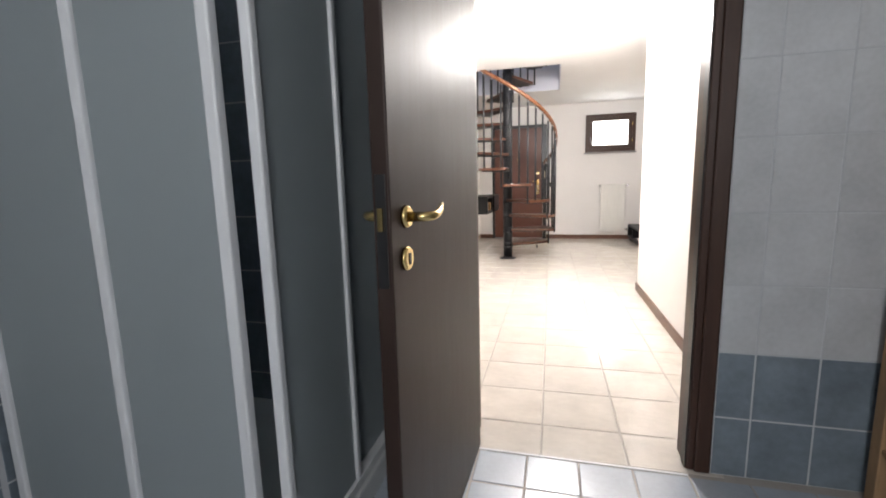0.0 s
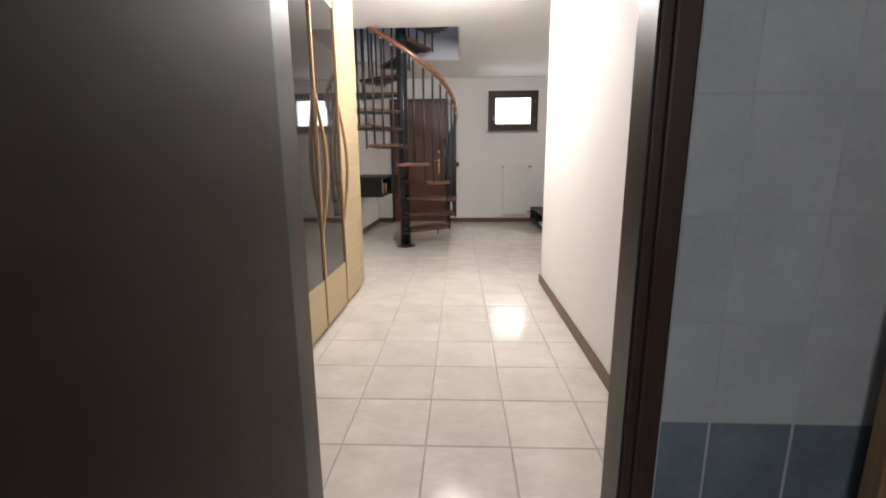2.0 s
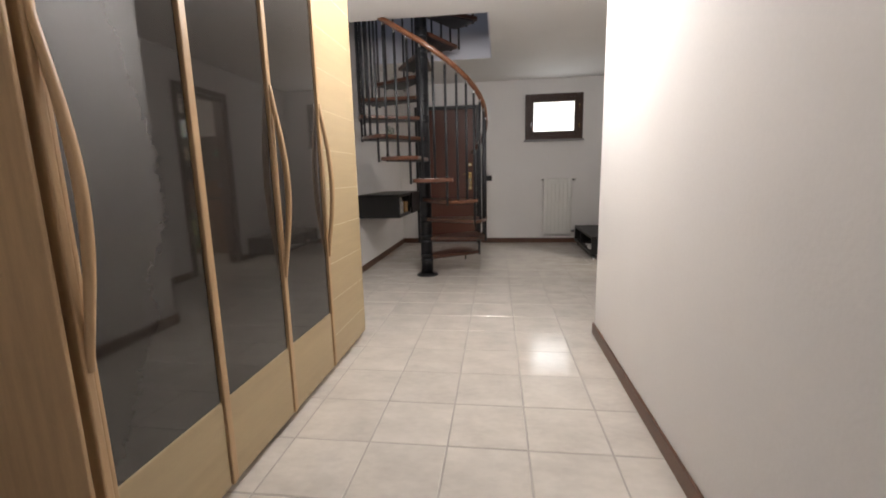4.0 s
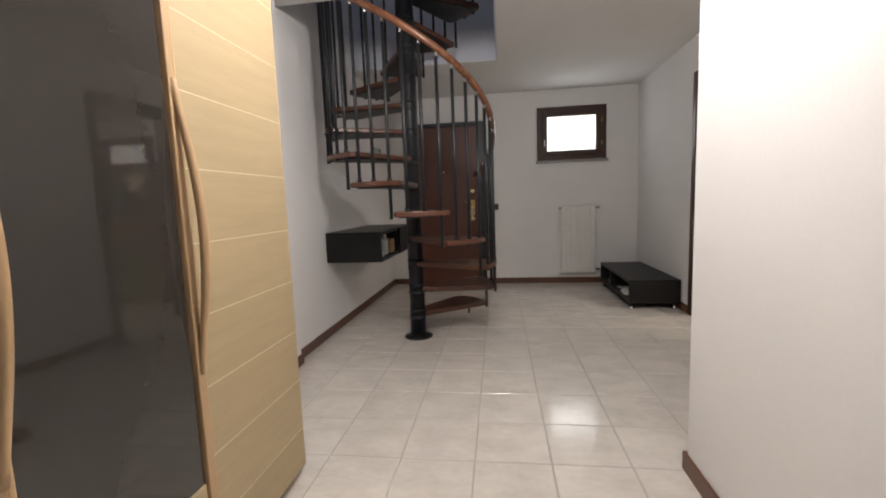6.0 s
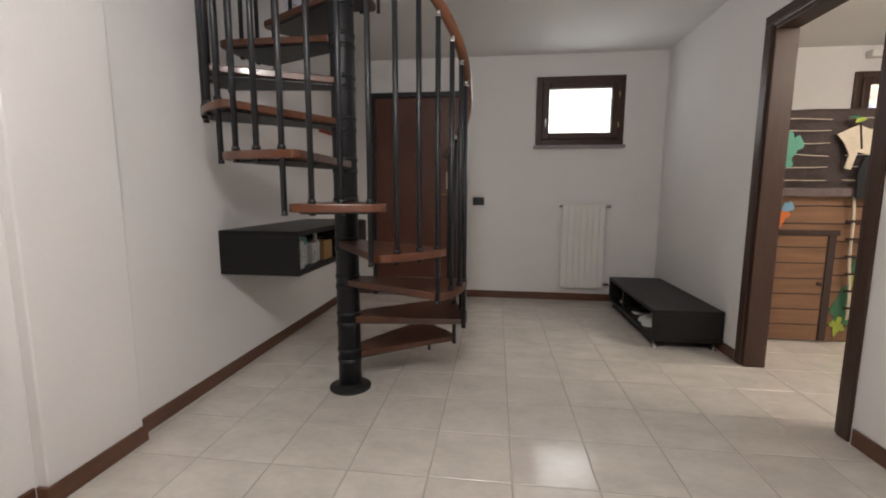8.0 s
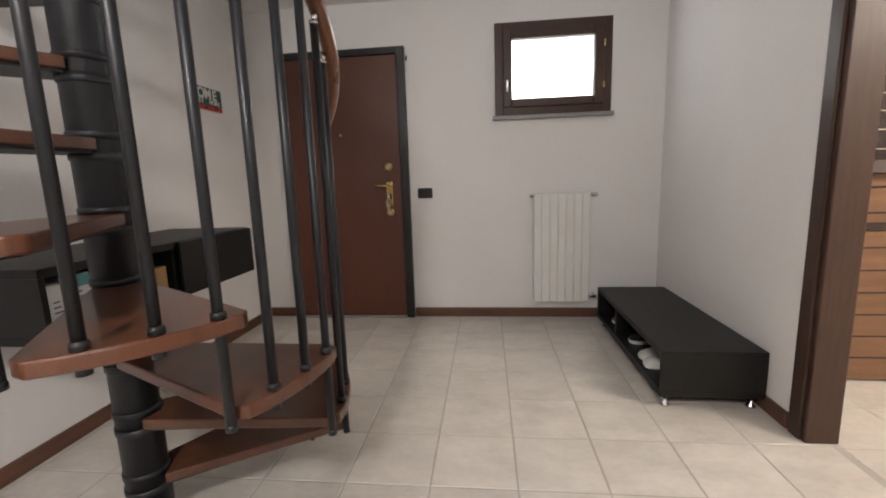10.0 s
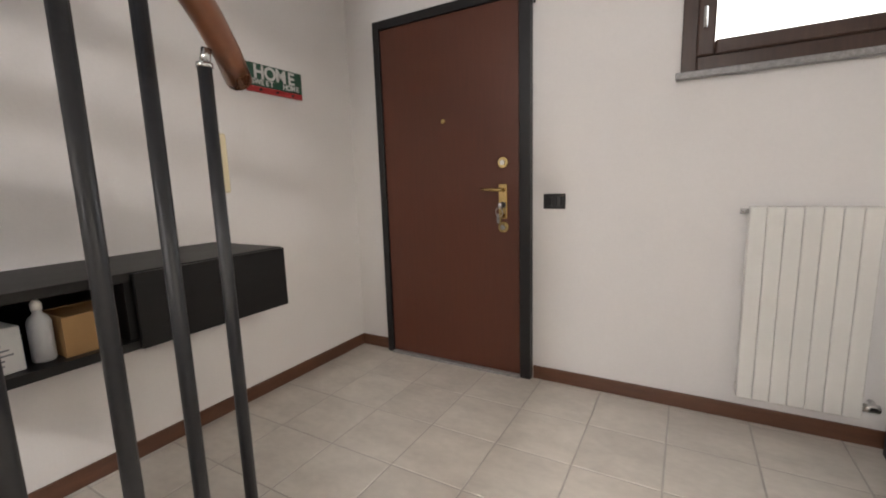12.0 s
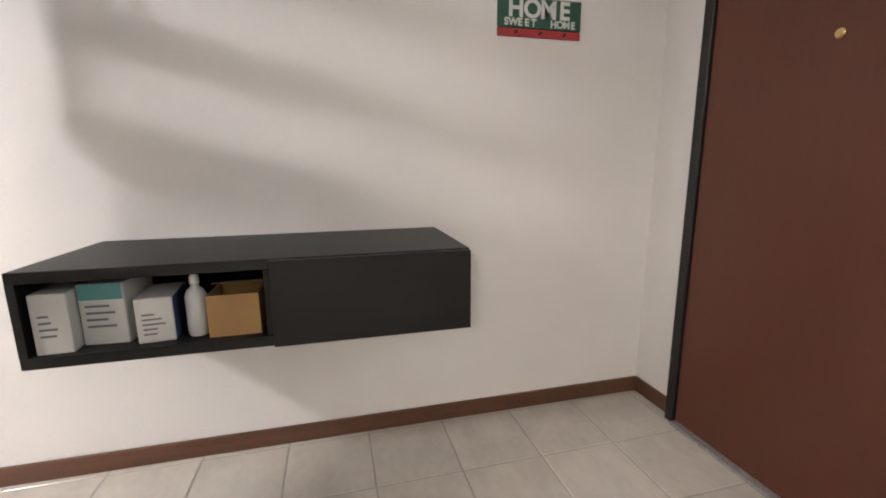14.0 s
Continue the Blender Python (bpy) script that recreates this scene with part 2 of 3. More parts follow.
# ---- structure ----
CH = 2.43          # ceiling height
SX, SY0, SY1 = .965, 6.68, 8.16   # stairwell opening
FAR, LEFT, RIGHT = 9.47, -0.49, 2.65
CORR = 1.69        # corridor's inner wall
BATH, HALL = 2.80, 2.92   # faces of the bathroom's door wall
DL, DR = 0.572, 1.41       # bathroom door opening
WX0, WX1, WZ0, WZ1 = 1.455, 2.25, 1.56, 2.20   # hall window opening

setting("floor_slab", box(-1.2, -0.9, -0.25, 6.2, 10.2, -0.002), "grout", "grey grout bed under the floor tiles")
setting("wall_far", join(box(LEFT - .2, FAR, 0, WX0, FAR + .3, CH), box(WX1, FAR, 0, 2.78, FAR + .3, CH),
                         box(WX0, FAR, 0, WX1, FAR + .3, WZ0), box(WX0, FAR, WZ1, WX1, FAR + .3, CH)), "plaster", "white plastered end wall with a small window")
setting("wall_left", join(box(LEFT - .2, HALL, 0, LEFT, FAR, CH), box(LEFT, 6.2, 0, -0.44, 6.6, CH, 0.006)), "plaster", "white plastered wall with a shallow pilaster")
setting("wall_corridor", join(box(CORR, HALL, 0, CORR + .12, 5.575, CH, 0.008), box(CORR + .12, 5.43, 0, RIGHT + .12, 5.575, CH)), "plaster", "white plastered corridor wall")
setting("wall_bedroom", join(box(RIGHT, 5.575, 0, RIGHT + .12, 7.07, CH), box(RIGHT, 7.87, 0, RIGHT + .12, FAR, CH), box(RIGHT, 7.07, 2.06, RIGHT + .12, 7.87, CH)), "plaster", "white plastered wall with a doorway")
setting("wall_bathroom_door", join(box(-.69, BATH, 0, DL - .0, HALL, CH), box(DR, BATH, 0, 2.35, HALL, CH), box(DL, BATH, 2.06, DR, HALL, CH)), "plaster", "wall between the bathroom and the corridor")
setting("wall_bathroom_left", box(-.85, -.6, 0, -.66, HALL, CH), "bathgrout", "bathroom side wall under tiles")
setting("wall_bathroom_right", box(2.26, -.6, 0, 2.45, BATH, CH), "paletile", "pale tiled bathroom side wall")
# never in view; the opening is invented to go with the bathroom fill
setting("wall_bathroom_back", join(box(-.66, -.65, 0, .6, -.45, CH), box(1.6, -.65, 0, 2.26, -.45, CH), box(.6, -.65, 0, 1.6, -.45, 1.4), box(.6, -.65, 2.1, 1.6, -.45, CH)), "paletile", "unseen pale tiled bathroom wall with an added window opening")
setting("ceiling", join(box(-1, -.65, CH, 6.2, SY0, CH + .3), box(SX, SY0, CH, 6.2, 9.8, CH + .3), box(-.7, SY1, CH, SX, 9.8, CH + .3), box(-.7, SY0, CH, LEFT, SY1, CH + .3)), "ceiling", "white painted ceiling with a stairwell opening")
setting("stairwell_lining", join(box(SX - .012, SY0, CH + .004, SX, SY1, CH + .3), box(LEFT, SY1 - .012, CH + .004, SX - .012, SY1, CH + .3), box(LEFT, SY0, CH + .004, SX - .012, SY0 + .012, CH + .3)), "shaft", "pale lilac sides of the stairwell opening")
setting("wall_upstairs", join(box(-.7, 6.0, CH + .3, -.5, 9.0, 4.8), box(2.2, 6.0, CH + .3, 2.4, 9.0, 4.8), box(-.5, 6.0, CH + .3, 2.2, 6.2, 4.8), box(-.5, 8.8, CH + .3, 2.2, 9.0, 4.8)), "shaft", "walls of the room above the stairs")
setting("ceiling_upstairs", box(-.7, 6.0, 4.8, 2.4, 9.0, 4.9), "ceiling", "ceiling of the room above the stairs")
setting("wall_bedroom_far", join(box(2.78, 9.55, 0, 4.31, 9.8, CH), box(5.11, 9.55, 0, 6.1, 9.8, CH), box(4.31, 9.55, 0, 5.11, 9.8, 1.58), box(4.31, 9.55, 2.18, 5.11, 9.8, CH)), "plaster", "bedroom end wall with a small window")
setting("wall_bedroom_side", box(5.9, 5.43, 0, 6.1, 9.55, CH), "plaster", "plain bedroom side wall")
setting("wall_bedroom_near", box(2.78, 5.3, 0, 5.9, 5.43, CH), "plaster", "plain bedroom wall")
setting("backdrop", join(box(1.0, 10.4, 1.0, 2.8, 10.42, 3.0), ), "sky", "bright overcast daylight outside the window")
# glowing sheet added behind that invented opening
setting("backdrop", box(.2, -1.3, 1.0, 2.0, -1.28, 2.6), "sky", "glowing sheet outside the added, unseen bathroom window")

# baseboards
BH = 0.075
for seg in ((LEFT, 6.612, LEFT + .012, FAR), (LEFT, 5.45, LEFT + .012, 6.188), (-.44, 6.188, -.428, 6.612), (LEFT + .012, 6.188, -.44, 6.2), (LEFT + .012, 6.6, -.44, 6.612),
            (LEFT + .012, FAR - .012, -.245, FAR), (.767, FAR - .012, RIGHT, FAR), (CORR - .012, 2.99, CORR, 5.587), (CORR, 5.575, RIGHT - .012, 5.587),
            (RIGHT - .012, 5.587, RIGHT, 6.99), (RIGHT - .012, 7.95, RIGHT, FAR - .012)):
    setting("baseboard", box(seg[0], seg[1], 0, seg[2], seg[3], BH, 0.003), "base", "reddish-brown wooden baseboard")

# door linings and trims
def door_frame(name, axis, a0, a1, f0, f1, top, label, tw=0.075):
    """Lining and trims of a doorway whose opening runs from a0 to a1 and whose wall lies between f0 and f1."""
    d = thing(name, (0, 0, 0), label, "door frame", kind="structure")
    def b(u0, v0, z0, u1, v1, z1):
        return box(u0, v0, z0, u1, v1, z1, 0.006) if axis == 'x' else box(v0, u0, z0, v1, u1, z1, 0.006)
    part("lining", b(a0 - .001, f0 - .004, 0, a0 + .028, f1 + .004, top), "darkwood", d)
    part("lining", b(a1 - .028, f0 - .004, 0, a1 + .001, f1 + .004, top), "darkwood", d)
    part("lining", b(a0 + .028, f0 - .004, top - .028, a1 - .028, f1 + .004, top), "darkwood", d)
    for f, s in ((f0, -1), (f1, 1)):
        lo, hi = sorted((f, f + s * .015))
        part("trim", b(a0 - tw, lo, 0, a0 + .004, hi, top + .004), "darkwood", d)
        part("trim", b(a1 - .004, lo, 0, a1 + tw, hi, top + .004), "darkwood", d)
        part("trim", b(a0 - tw, lo, top + .004, a1 + tw, hi, top + tw), "darkwood", d)
    return d


door_frame("door_frame_bathroom", 'x', DL, DR, BATH, HALL, 2.06, "dark brown wooden frame of the bathroom doorway", 0.047)
door_frame("door_frame_bedroom", 'y', 7.07, 7.87, RIGHT, RIGHT + .12, 2.06, "dark brown wooden frame of the bedroom doorway", 0.065)
for a in (DL + .0285, DR - .0325):
    setting("door_seal", box(a, BATH + .002, 0.003, a + .004, BATH + .046, 2.03), "blackmetal", "thin black strip in the door rebate")
setting("threshold", box(DL + .03, 2.758, -.0019, DR - .03, 2.770, .002, 0.001), "alu", "thin metal threshold strip")


def handle_set(parent, x, y, z, side):
    """A lever handle on a rosette, which points along +y."""
    h = part("rosette", tube([(x, y, z), (x + side * .006, y, z), (x + side * .012, y, z)], [.024, .024, .019], 20), "brass", parent, "round brass rosette")
    pts = [(x + side * .012, y, z), (x + side * .045, y, z), (x + side * .056, y + .012, z + .001), (x + side * .058, y + .04, z + .002), (x + side * .056, y + .07, z + .008), (x + side * .052, y + .098, z + .020)]
    part("lever", tube(pts, [.011, .010, .010, .009, .0085, .006], 12), "brass", h, "curved brass lever")


def bathroom_door():
    d = thing("door_bathroom", (DL - .02, 2.79, 0), "dark brown laminate door standing open into the bathroom", "door", kind="structure")
    x0, x1 = .585, .622
    leaf = part("leaf", box(x0, 1.965, .008, x1, 2.775, 2.05, 0.004), "doorlam", d)
    part("lock_plate", box(.592, 1.9625, .86, .614, 1.966, 1.085, 0.001), "blackmetal", d, "dark lock plate in the door's edge")
    part("latch", box(.598, 1.955, .975, .608, 1.963, 1.02, 0.001), "brass", d)
    handle_set(d, x1, 2.040, .998, 1)
    handle_set(d, x0, 2.040, .998, -1)
    k = part("keyhole_rosette", tube([(x1, 2.036, .910), (x1 + .006, 2.036, .910), (x1 + .010, 2.036, .910)], [.026, .026, .022], 20), "brass", d)
    part("keyhole", box(x1 + .010, 2.030, .898, x1 + .0112, 2.042, .922, 0.0005), "blackmetal", k)
    d.rotation_euler[2] = radians(-2.0)


bathroom_door()


def front_door():
    d = thing("door_front", (.26, FAR, 0), "red-brown veneered armoured front door in a black steel frame, closed", "door", kind="structure")
    y = FAR
    part("frame_side", box(-.24, y - .045, 0, -.195, y, 2.10, 0.004), "blackmetal", d)
    part("frame_side", box(.700, y - .045, 0, .762, y, 2.10, 0.004), "blackmetal", d)
    part("frame_head", box(-.195, y - .045, 2.05, .700, y, 2.10, 0.004), "blackmetal", d)
    part("leaf", box(-.192, y - .034, .018, .697, y - .001, 2.047, 0.004), "reddoor", d, "red-brown veneered leaf")
    part("threshold", box(-.195, y - .06, 0, .70, y, .014, 0.003), "stone", d, "grey metal threshold")
    f = y - .034
    part("peephole", tube([(.237, f, 1.473), (.237, f - .004, 1.473), (.237, f - .007, 1.473)], [.015, .015, .010], 16), "brass", d)
    for z in (1.222, .868):
        e = part("escutcheon", tube([(.605, f, z), (.605, f - .006, z), (.605, f - .010, z)], [.032, .032, .026], 24), "brass", d, "brass lock escutcheon")
        part("cylinder", tube([(.605, f - .008, z), (.605, f - .016, z)], .014, 16), "chrome", e)
    p = part("handle_plate", box(.580, f - .010, .915, .630, f, 1.108, 0.006), "brass", d, "brass handle plate")
    part("lever", tube([(.605, f - .008, 1.075), (.605, f - .045, 1.075), (.59, f - .055, 1.075), (.55, f - .055, 1.077), (.495, f - .052, 1.08)], [.010, .009, .009, .008, .007], 12), "brass", p)
    part("cylinder", tube([(.607, f - .008, .992), (.607, f - .022, .992)], .017, 16), "blackmetal", p)
    part("hinge_pin", tube([(.775, y - .02, 2.0), (.775, y - .02, 2.03)], .006, 8), "blackmetal", d)
    k = thing("key_bunch", (.60, f - .04, .99), "steel keys hanging from the front door's lock", "keys")
    part("key", join(box(.603, f - .06, .985, .611, f - .02, .997), tube([(.607, f - .055, .975), (.607, f - .055, 1.005)], .012, 10)), "chrome", k)
    ring = [(.600 + .02 * math.sin(a), f - .05, .955 + .026 * math.cos(a)) for a in [i * math.pi / 8 for i in range(17)]]
    part("ring", tube(ring, .002, 6), "chrome", k)
    part("key", box(.585, f - .052, .895, .600, f - .048, .945, 0.001), "chrome", k)
    part("key", box(.597, f - .047, .888, .611, f - .043, .940, 0.001), "brass", k)


front_door()


def window(name, x0, x1, z0, z1, y, pane, label, sill=True):
    """A tilting wooden window; x0 to z1 is the outside of its fixed frame, y the wall's face."""
    w = thing(name, ((x0 + x1) / 2, y, z0), label, "window", kind="structure")
    t = .06
    for b in ((x0, z0, x0 + t, z1), (x1 - t, z0, x1, z1), (x0 + t, z0, x1 - t, z0 + t), (x0 + t, z1 - t, x1 - t, z1)):
        part("window_frame", box(b[0], y - .022, b[1], b[2], y + .06, b[3], 0.005), "darkwood", w)
    s, a = .068, t - .004
    for b in ((x0 + a, z0 + a, x0 + a + s, z1 - a), (x1 - a - s, z0 + a, x1 - a, z1 - a), (x0 + a + s, z0 + a, x1 - a - s, z0 + a + s * .9), (x0 + a + s, z1 - a - s * .9, x1 - a - s, z1 - a)):
        part("sash", box(b[0], y - .038, b[1], b[2], y + .03, b[3], 0.009), "darkwood", w)
    g = part("pane", box(x0 + a + s - .005, y - .008, z0 + a + s * .9 - .005, x1 - a - s + .005, y - .002, z1 - a - s * .9 + .005), pane, w, "pale frosted pane" if pane == "clear" else "coloured leaded pane")
    g.visible_shadow = False
    h = part("handle", tube([(x0 + .085, y - .038, z0 + .24), (x0 + .085, y - .07, z0 + .24), (x0 + .085, y - .072, z0 + .16)], .008, 10), "chrome", w)
    part("hinge", tube([(x1 - .06, y - .045, z0 + .16), (x1 - .06, y - .045, z0 + .21)], .007, 8), "brass", w)
    part("hinge", tube([(x1 - .06, y - .045, z1 - .21), (x1 - .06, y - .045, z1 - .16)], .007, 8), "brass", w)
    if sill:
        part("window_sill", box(x0 - .018, y - .05, z0 - .028, x1 + .018, y + .02, z0 - .001, 0.004), "stone", w, "grey granite sill")
    return w


window("window_hall", 1.435, 2.27, 1.563, 2.215, FAR, "clear", "small dark brown wooden window with a bright frosted pane")
window("window_bedroom", 4.29, 5.13, 1.56, 2.20, 9.55, "stained", "small dark brown wooden window with coloured glass")


def radiator():
    r = thing("radiator", (1.93, 9.40, .14), "white enamelled column radiator on the wall under the window", "radiator")
    n, x0, x1 = 7, 1.715, 2.125
    w = (x1 - x0) / n
    for i in range(n):
        a = x0 + i * w
        part("column", box(a + .0004, 9.365, .15, a + w - .0004, 9.44, .985, 0.005, 2), "white", r)
    part("header", tube([(x0 - .005, 9.402, .94), (x1 + .005, 9.402, .94)], .018, 12), "white", r)
    part("header", tube([(x0 - .005, 9.402, .19), (x1 + .005, 9.402, .19)], .018, 12), "white", r)
    v = part("valve", tube([(x1, 9.402, .965), (x1 + .03, 9.402, .965), (x1 + .055, 9.402, .965)], [.014, .017, .013], 12), "chrome", r)
    part("valve", join(tube([(x1, 9.402, .19), (x1 + .06, 9.402, .19)], .016, 12), tube([(x1 + .05, 9.40, .19), (x1 + .05, 9.469, .19)], .010, 10)), "chrome", r)
    part("vent_plug", tube([(x0 - .03, 9.402, .965), (x0, 9.402, .965)], .012, 10), "chrome", r)
    part("bracket", box(x0 + .1, 9.43, .88, x0 + .13, 9.469, .90), "white", r)
    part("bracket", box(x1 - .13, 9.43, .88, x1 - .10, 9.469, .90), "white", r)


radiator()


s = thing("light_switch", (.88, FAR, 1.008), "black rectangular light switch plate on the white wall", "light switch")
part("plate", box(.822, FAR - .010, .968, .938, FAR, 1.048, 0.004), "blackmetal", s)
for i in range(3):
    part("rocker", box(.838 + i * .028, FAR - .014, .983, .864 + i * .028, FAR - .008, 1.033, 0.002), "blackmetal", s)
part("indicator", box(.915, FAR - .0125, 1.034, .930, FAR - .0095, 1.041), "chrome", s)
s = thing("wall_socket", (LEFT, 5.98, .30), "black power socket on the white wall", "socket")
part("plate", box(LEFT, 5.975, .262, LEFT + .010, 6.035, .342, 0.004), "blackmetal", s)
for i in range(2):
    part("outlet", tube([(LEFT + .008, 5.992 + i * .027, .302), (LEFT + .013, 5.992 + i * .027, .302)], .011, 12), "blackmetal", s)


def words(text, size, at, parent, material):
    """Flat letters on the left wall, read from the hall, each a part of its own."""
    step = size * .76
    for k, ch in enumerate(text):
        if ch == " ":
            continue
        cu = bpy.data.curves.new("letters", 'FONT')
        cu.body, cu.size, cu.align_x, cu.extrude = ch, size, 'CENTER', 0.0008
        cu.offset = size * .03
        tmp = new("letters_tmp", cu)
        me = bpy.data.meshes.new_from_object(tmp.evaluated_get(bpy.context.evaluated_depsgraph_get()))
        bpy.data.objects.remove(tmp)
        bm = bmesh.new()
        bm.from_mesh(me)
        bpy.data.meshes.remove(me)
        bm.transform(pose(at[0], at[1] + (k - (len(text) - 1) / 2) * step, at[2], 90, 0, 90))
        part("letter", bm, material, parent)


def home_sign():
    s = thing("home_sign", (LEFT, 8.875, 1.69), "dark green sign with white letters and a red band", "sign")
    part("board", box(LEFT, 8.695, 1.652, LEFT + .010, 9.055, 1.764, 0.002), "green", s)
    part("band", box(LEFT, 8.695, 1.620, LEFT + .010, 9.055, 1.650, 0.002), "red", s)
    for k in (8.77, 8.875, 8.98):
        part("peg", tube([(LEFT + .010, k, 1.634), (LEFT + .022, k, 1.634)], .006, 8), "blackmetal", s)
    words("HOME", .092, (LEFT + .0112, 8.875, 1.693), s, "paper")
    words("SWEET  HOME", .038, (LEFT + .0112, 8.875, 1.660), s, "paper")


home_sign()


def ceiling_lamp(x, y, label):
    c = thing("ceiling_lamp", (x, y, CH), label, "ceiling lamp")
    part("base_ring", lathe([(.15, CH - .03), (.155, CH - .02), (.155, CH - .001)], x, y, 32), "white", c)
    g = part("shade", lathe([(.02, CH - .085), (.08, CH - .075), (.12, CH - .055), (.145, CH - .03)], x, y, 32), "lampglass", c, "opal glass shade")
    g.visible_shadow = False


ceiling_lamp(.94, 5.14, "round opal glass ceiling lamp, lit, over the hall")
# unseen fitting, added to go with the bedroom's fill lamp
ceiling_lamp(3.9, 6.8, "unseen round opal glass ceiling lamp, lit, added to brighten the bedroom")

# ---- spiral staircase ----
PX, PY = .275, 7.240
RISE, TURN, R = .207, 30.0, .655


def tread_angle(n):
    return -73 + TURN * (5 - n)


def polar(r, a, z):
    return (PX + r * math.cos(radians(a)), PY + r * math.sin(radians(a)), z)


def staircase():
    st = thing("spiral_staircase", (PX, PY, 0), "spiral staircase of varnished wooden treads round a dark iron pole", "staircase")
    part("pole", tube([(PX, PY, .012), (PX, PY, 3.6)], .062, 28), "irongrey", st, "dark iron centre pole")
    part("base_plate", lathe([(.115, 0), (.115, .010), (.108, .014), (.068, .016), (.064, .03)], PX, PY, 32), "blackmetal", st, "round black base plate")
    for n in range(1, 14):
        a, z = tread_angle(n), RISE * n + .01
        cw, ccw = 17.5, 25.0 if n == 2 else 18.0
        out = [(-cw, R - .03), (-cw + 2.2, R - .004)] + [(-cw + 2.2 + k * (cw + ccw - 4.4) / 8, R) for k in range(1, 8)] + [(ccw - 2.2, R - .004), (ccw, R - .03)]
        poly = [polar(r, a + d, 0)[:2] for d, r in out]
        poly += [polar(.075, a + 60, 0)[:2], polar(.070, a, 0)[:2], polar(.075, a - 60, 0)[:2]]
        t = part("tread", prism(poly, z - .034, z, 'z', 0.005), "tread", st)
        inner = [polar(r * .94 if r > .5 else r, a + d * .86, 0)[:2] for d, r in out] + [polar(.072, a + 50, 0)[:2], polar(.068, a, 0)[:2], polar(.072, a - 50, 0)[:2]]
        part("underside_plate", prism(inner, z - .042, z - .0345), "irongrey", t, "dark iron plate under the tread")
        part("collar", lathe([(.063, z - .06), (.066, z - .056), (.066, z - .036)], PX, PY, 24), "irongrey", st)
        part("collar", lathe([(.066, z), (.066, z + .016), (.063, z + .02)], PX, PY, 24), "irongrey", st)
    lift = 1.125

    def rail_z(a):
        n = 5 - (a + 73) / TURN
        return RISE * n + lift

    lean = R - .013
    for n in range(2, 14):
        a, z = tread_angle(n), RISE * n + .01
        for d in (11.5, 1.5, -8.5) if n > 2 else (23.4, 12.7, 1.8, -8.8):
            ang = a + d
            rb = R - .017 + (.028 if d > 20 else 0)
            low = z - RISE - .034 if 10 < d < 20 else z - .034
            top = rail_z(ang) - .02
            b = part("baluster", tube([polar(rb, ang, low), polar(rb, ang, top - .03)], .0115, 12), "irongrey", st)
            part("bracket", join(tube([polar(rb, ang, top - .032), polar(rb + .006, ang, top - .002)], .0085, 10), tube([polar(rb, ang, top - .034), polar(rb, ang, top - .026)], .0135, 12)), "chrome", b, "chrome rail bracket")
            part("bolt", lathe([(.013, low - .012), (.013, low - .002), (.011, low + .004)], *polar(rb, ang, 0)[:2], 12), "blackmetal", b)
            part("ferrule", lathe([(.0115, z + .018), (.016, z + .014), (.016, z + .0005)], *polar(rb, ang, 0)[:2], 12), "blackmetal", b)
    part("stop", tube([polar(R - .12, tread_angle(1) - 4, .10), polar(R - .12, tread_angle(1) - 4, .18)], .009, 10), "blackmetal", st, "short iron stub under the lowest tread")
    pts = []
    a = 48.0
    while a > -330:
        pts.append(polar(lean + max(0, a - 5) * .0014, a, rail_z(a)))
        a -= 5
    part("handrail", tube(pts, .024, 14), "rail", st, "round varnished wooden handrail")


staircase()
tg = thing("hanging_tag", polar(R + .02, 46, 1.12), "ivory plastic tag hanging on the stair's end post", "tag")
part("tag", box(PX + .487, PY + .441, 1.115, PX + .499, PY + .463, 1.22, 0.003), "ivory", tg)

# ---- wardrobe ----


def wardrobe():
    w = thing("wardrobe", (-.16, 4.43, 0), "large wardrobe with smoked glass doors framed in pale maple", "wardrobe")
    X, top = .15, 2.34
    y0, y1 = 3.48, 5.436
    part("plinth", box(-.46, y0 + .02, 0, .115, y1 - .02, .035), "maplestrip", w)
    part("body", box(-.475, y0, .035, .118, y1, top, 0.003), "maple", w)
    seams = (3.50, 3.935, 4.39, 4.865, 5.434)
    for i, (a, b) in enumerate(zip(seams, seams[1:])):
        a, b = a + .002, b - .002
        if i < 3:
            d = part("door", box(.120, a, .04, X, b, .348, 0.003), "maple", w)
            part("top_panel", box(.120, a, 2.034, X, b, top - .005, 0.003), "maple", d)
            part("glass_panel", box(.124, a + .004, .350, X - .003, b - .004, 2.032, 0.001), "darkglass", d, "glossy smoked glass panel")
        else:
            d = part("door", box(.120, a, .04, X, b, top - .005, 0.008, 3), "maple", w)
            for z in [.205 + .2025 * k for k in range(11)]:
                part("inlay", box(X - .001, a + .036, z - .0013, X + .0006, b - .008, z + .0013), "ivory", d, "thin pale inlaid line")
        strip = part("edge_strip", join(box(.118, a - .001, .04, X + .008, a + .020, top - .005, 0.004), box(.118, a + .021, .04, X + .004, a + .034, top - .005, 0.003)), "maplestrip", d)
        if i != 1:
            pts, rs = [], []
            for k in range(25):
                u = k / 24
                s = math.sin(math.pi * u) ** 1.2
                pts.append((X + .006 + .036 * s, a + .014 + .014 * s, .66 + .78 * u))
                rs.append(.009 + .004 * s)
            part("handle", tube(pts, rs, 10), "maplestrip", d, "bowed wooden handle")
    part("side_strip", box(-.475, y0 - .012, .035, X + .006, y0 - .001, top, 0.003), "maplestrip", w)


wardrobe()

# ---- wall shelf unit and low bench ----


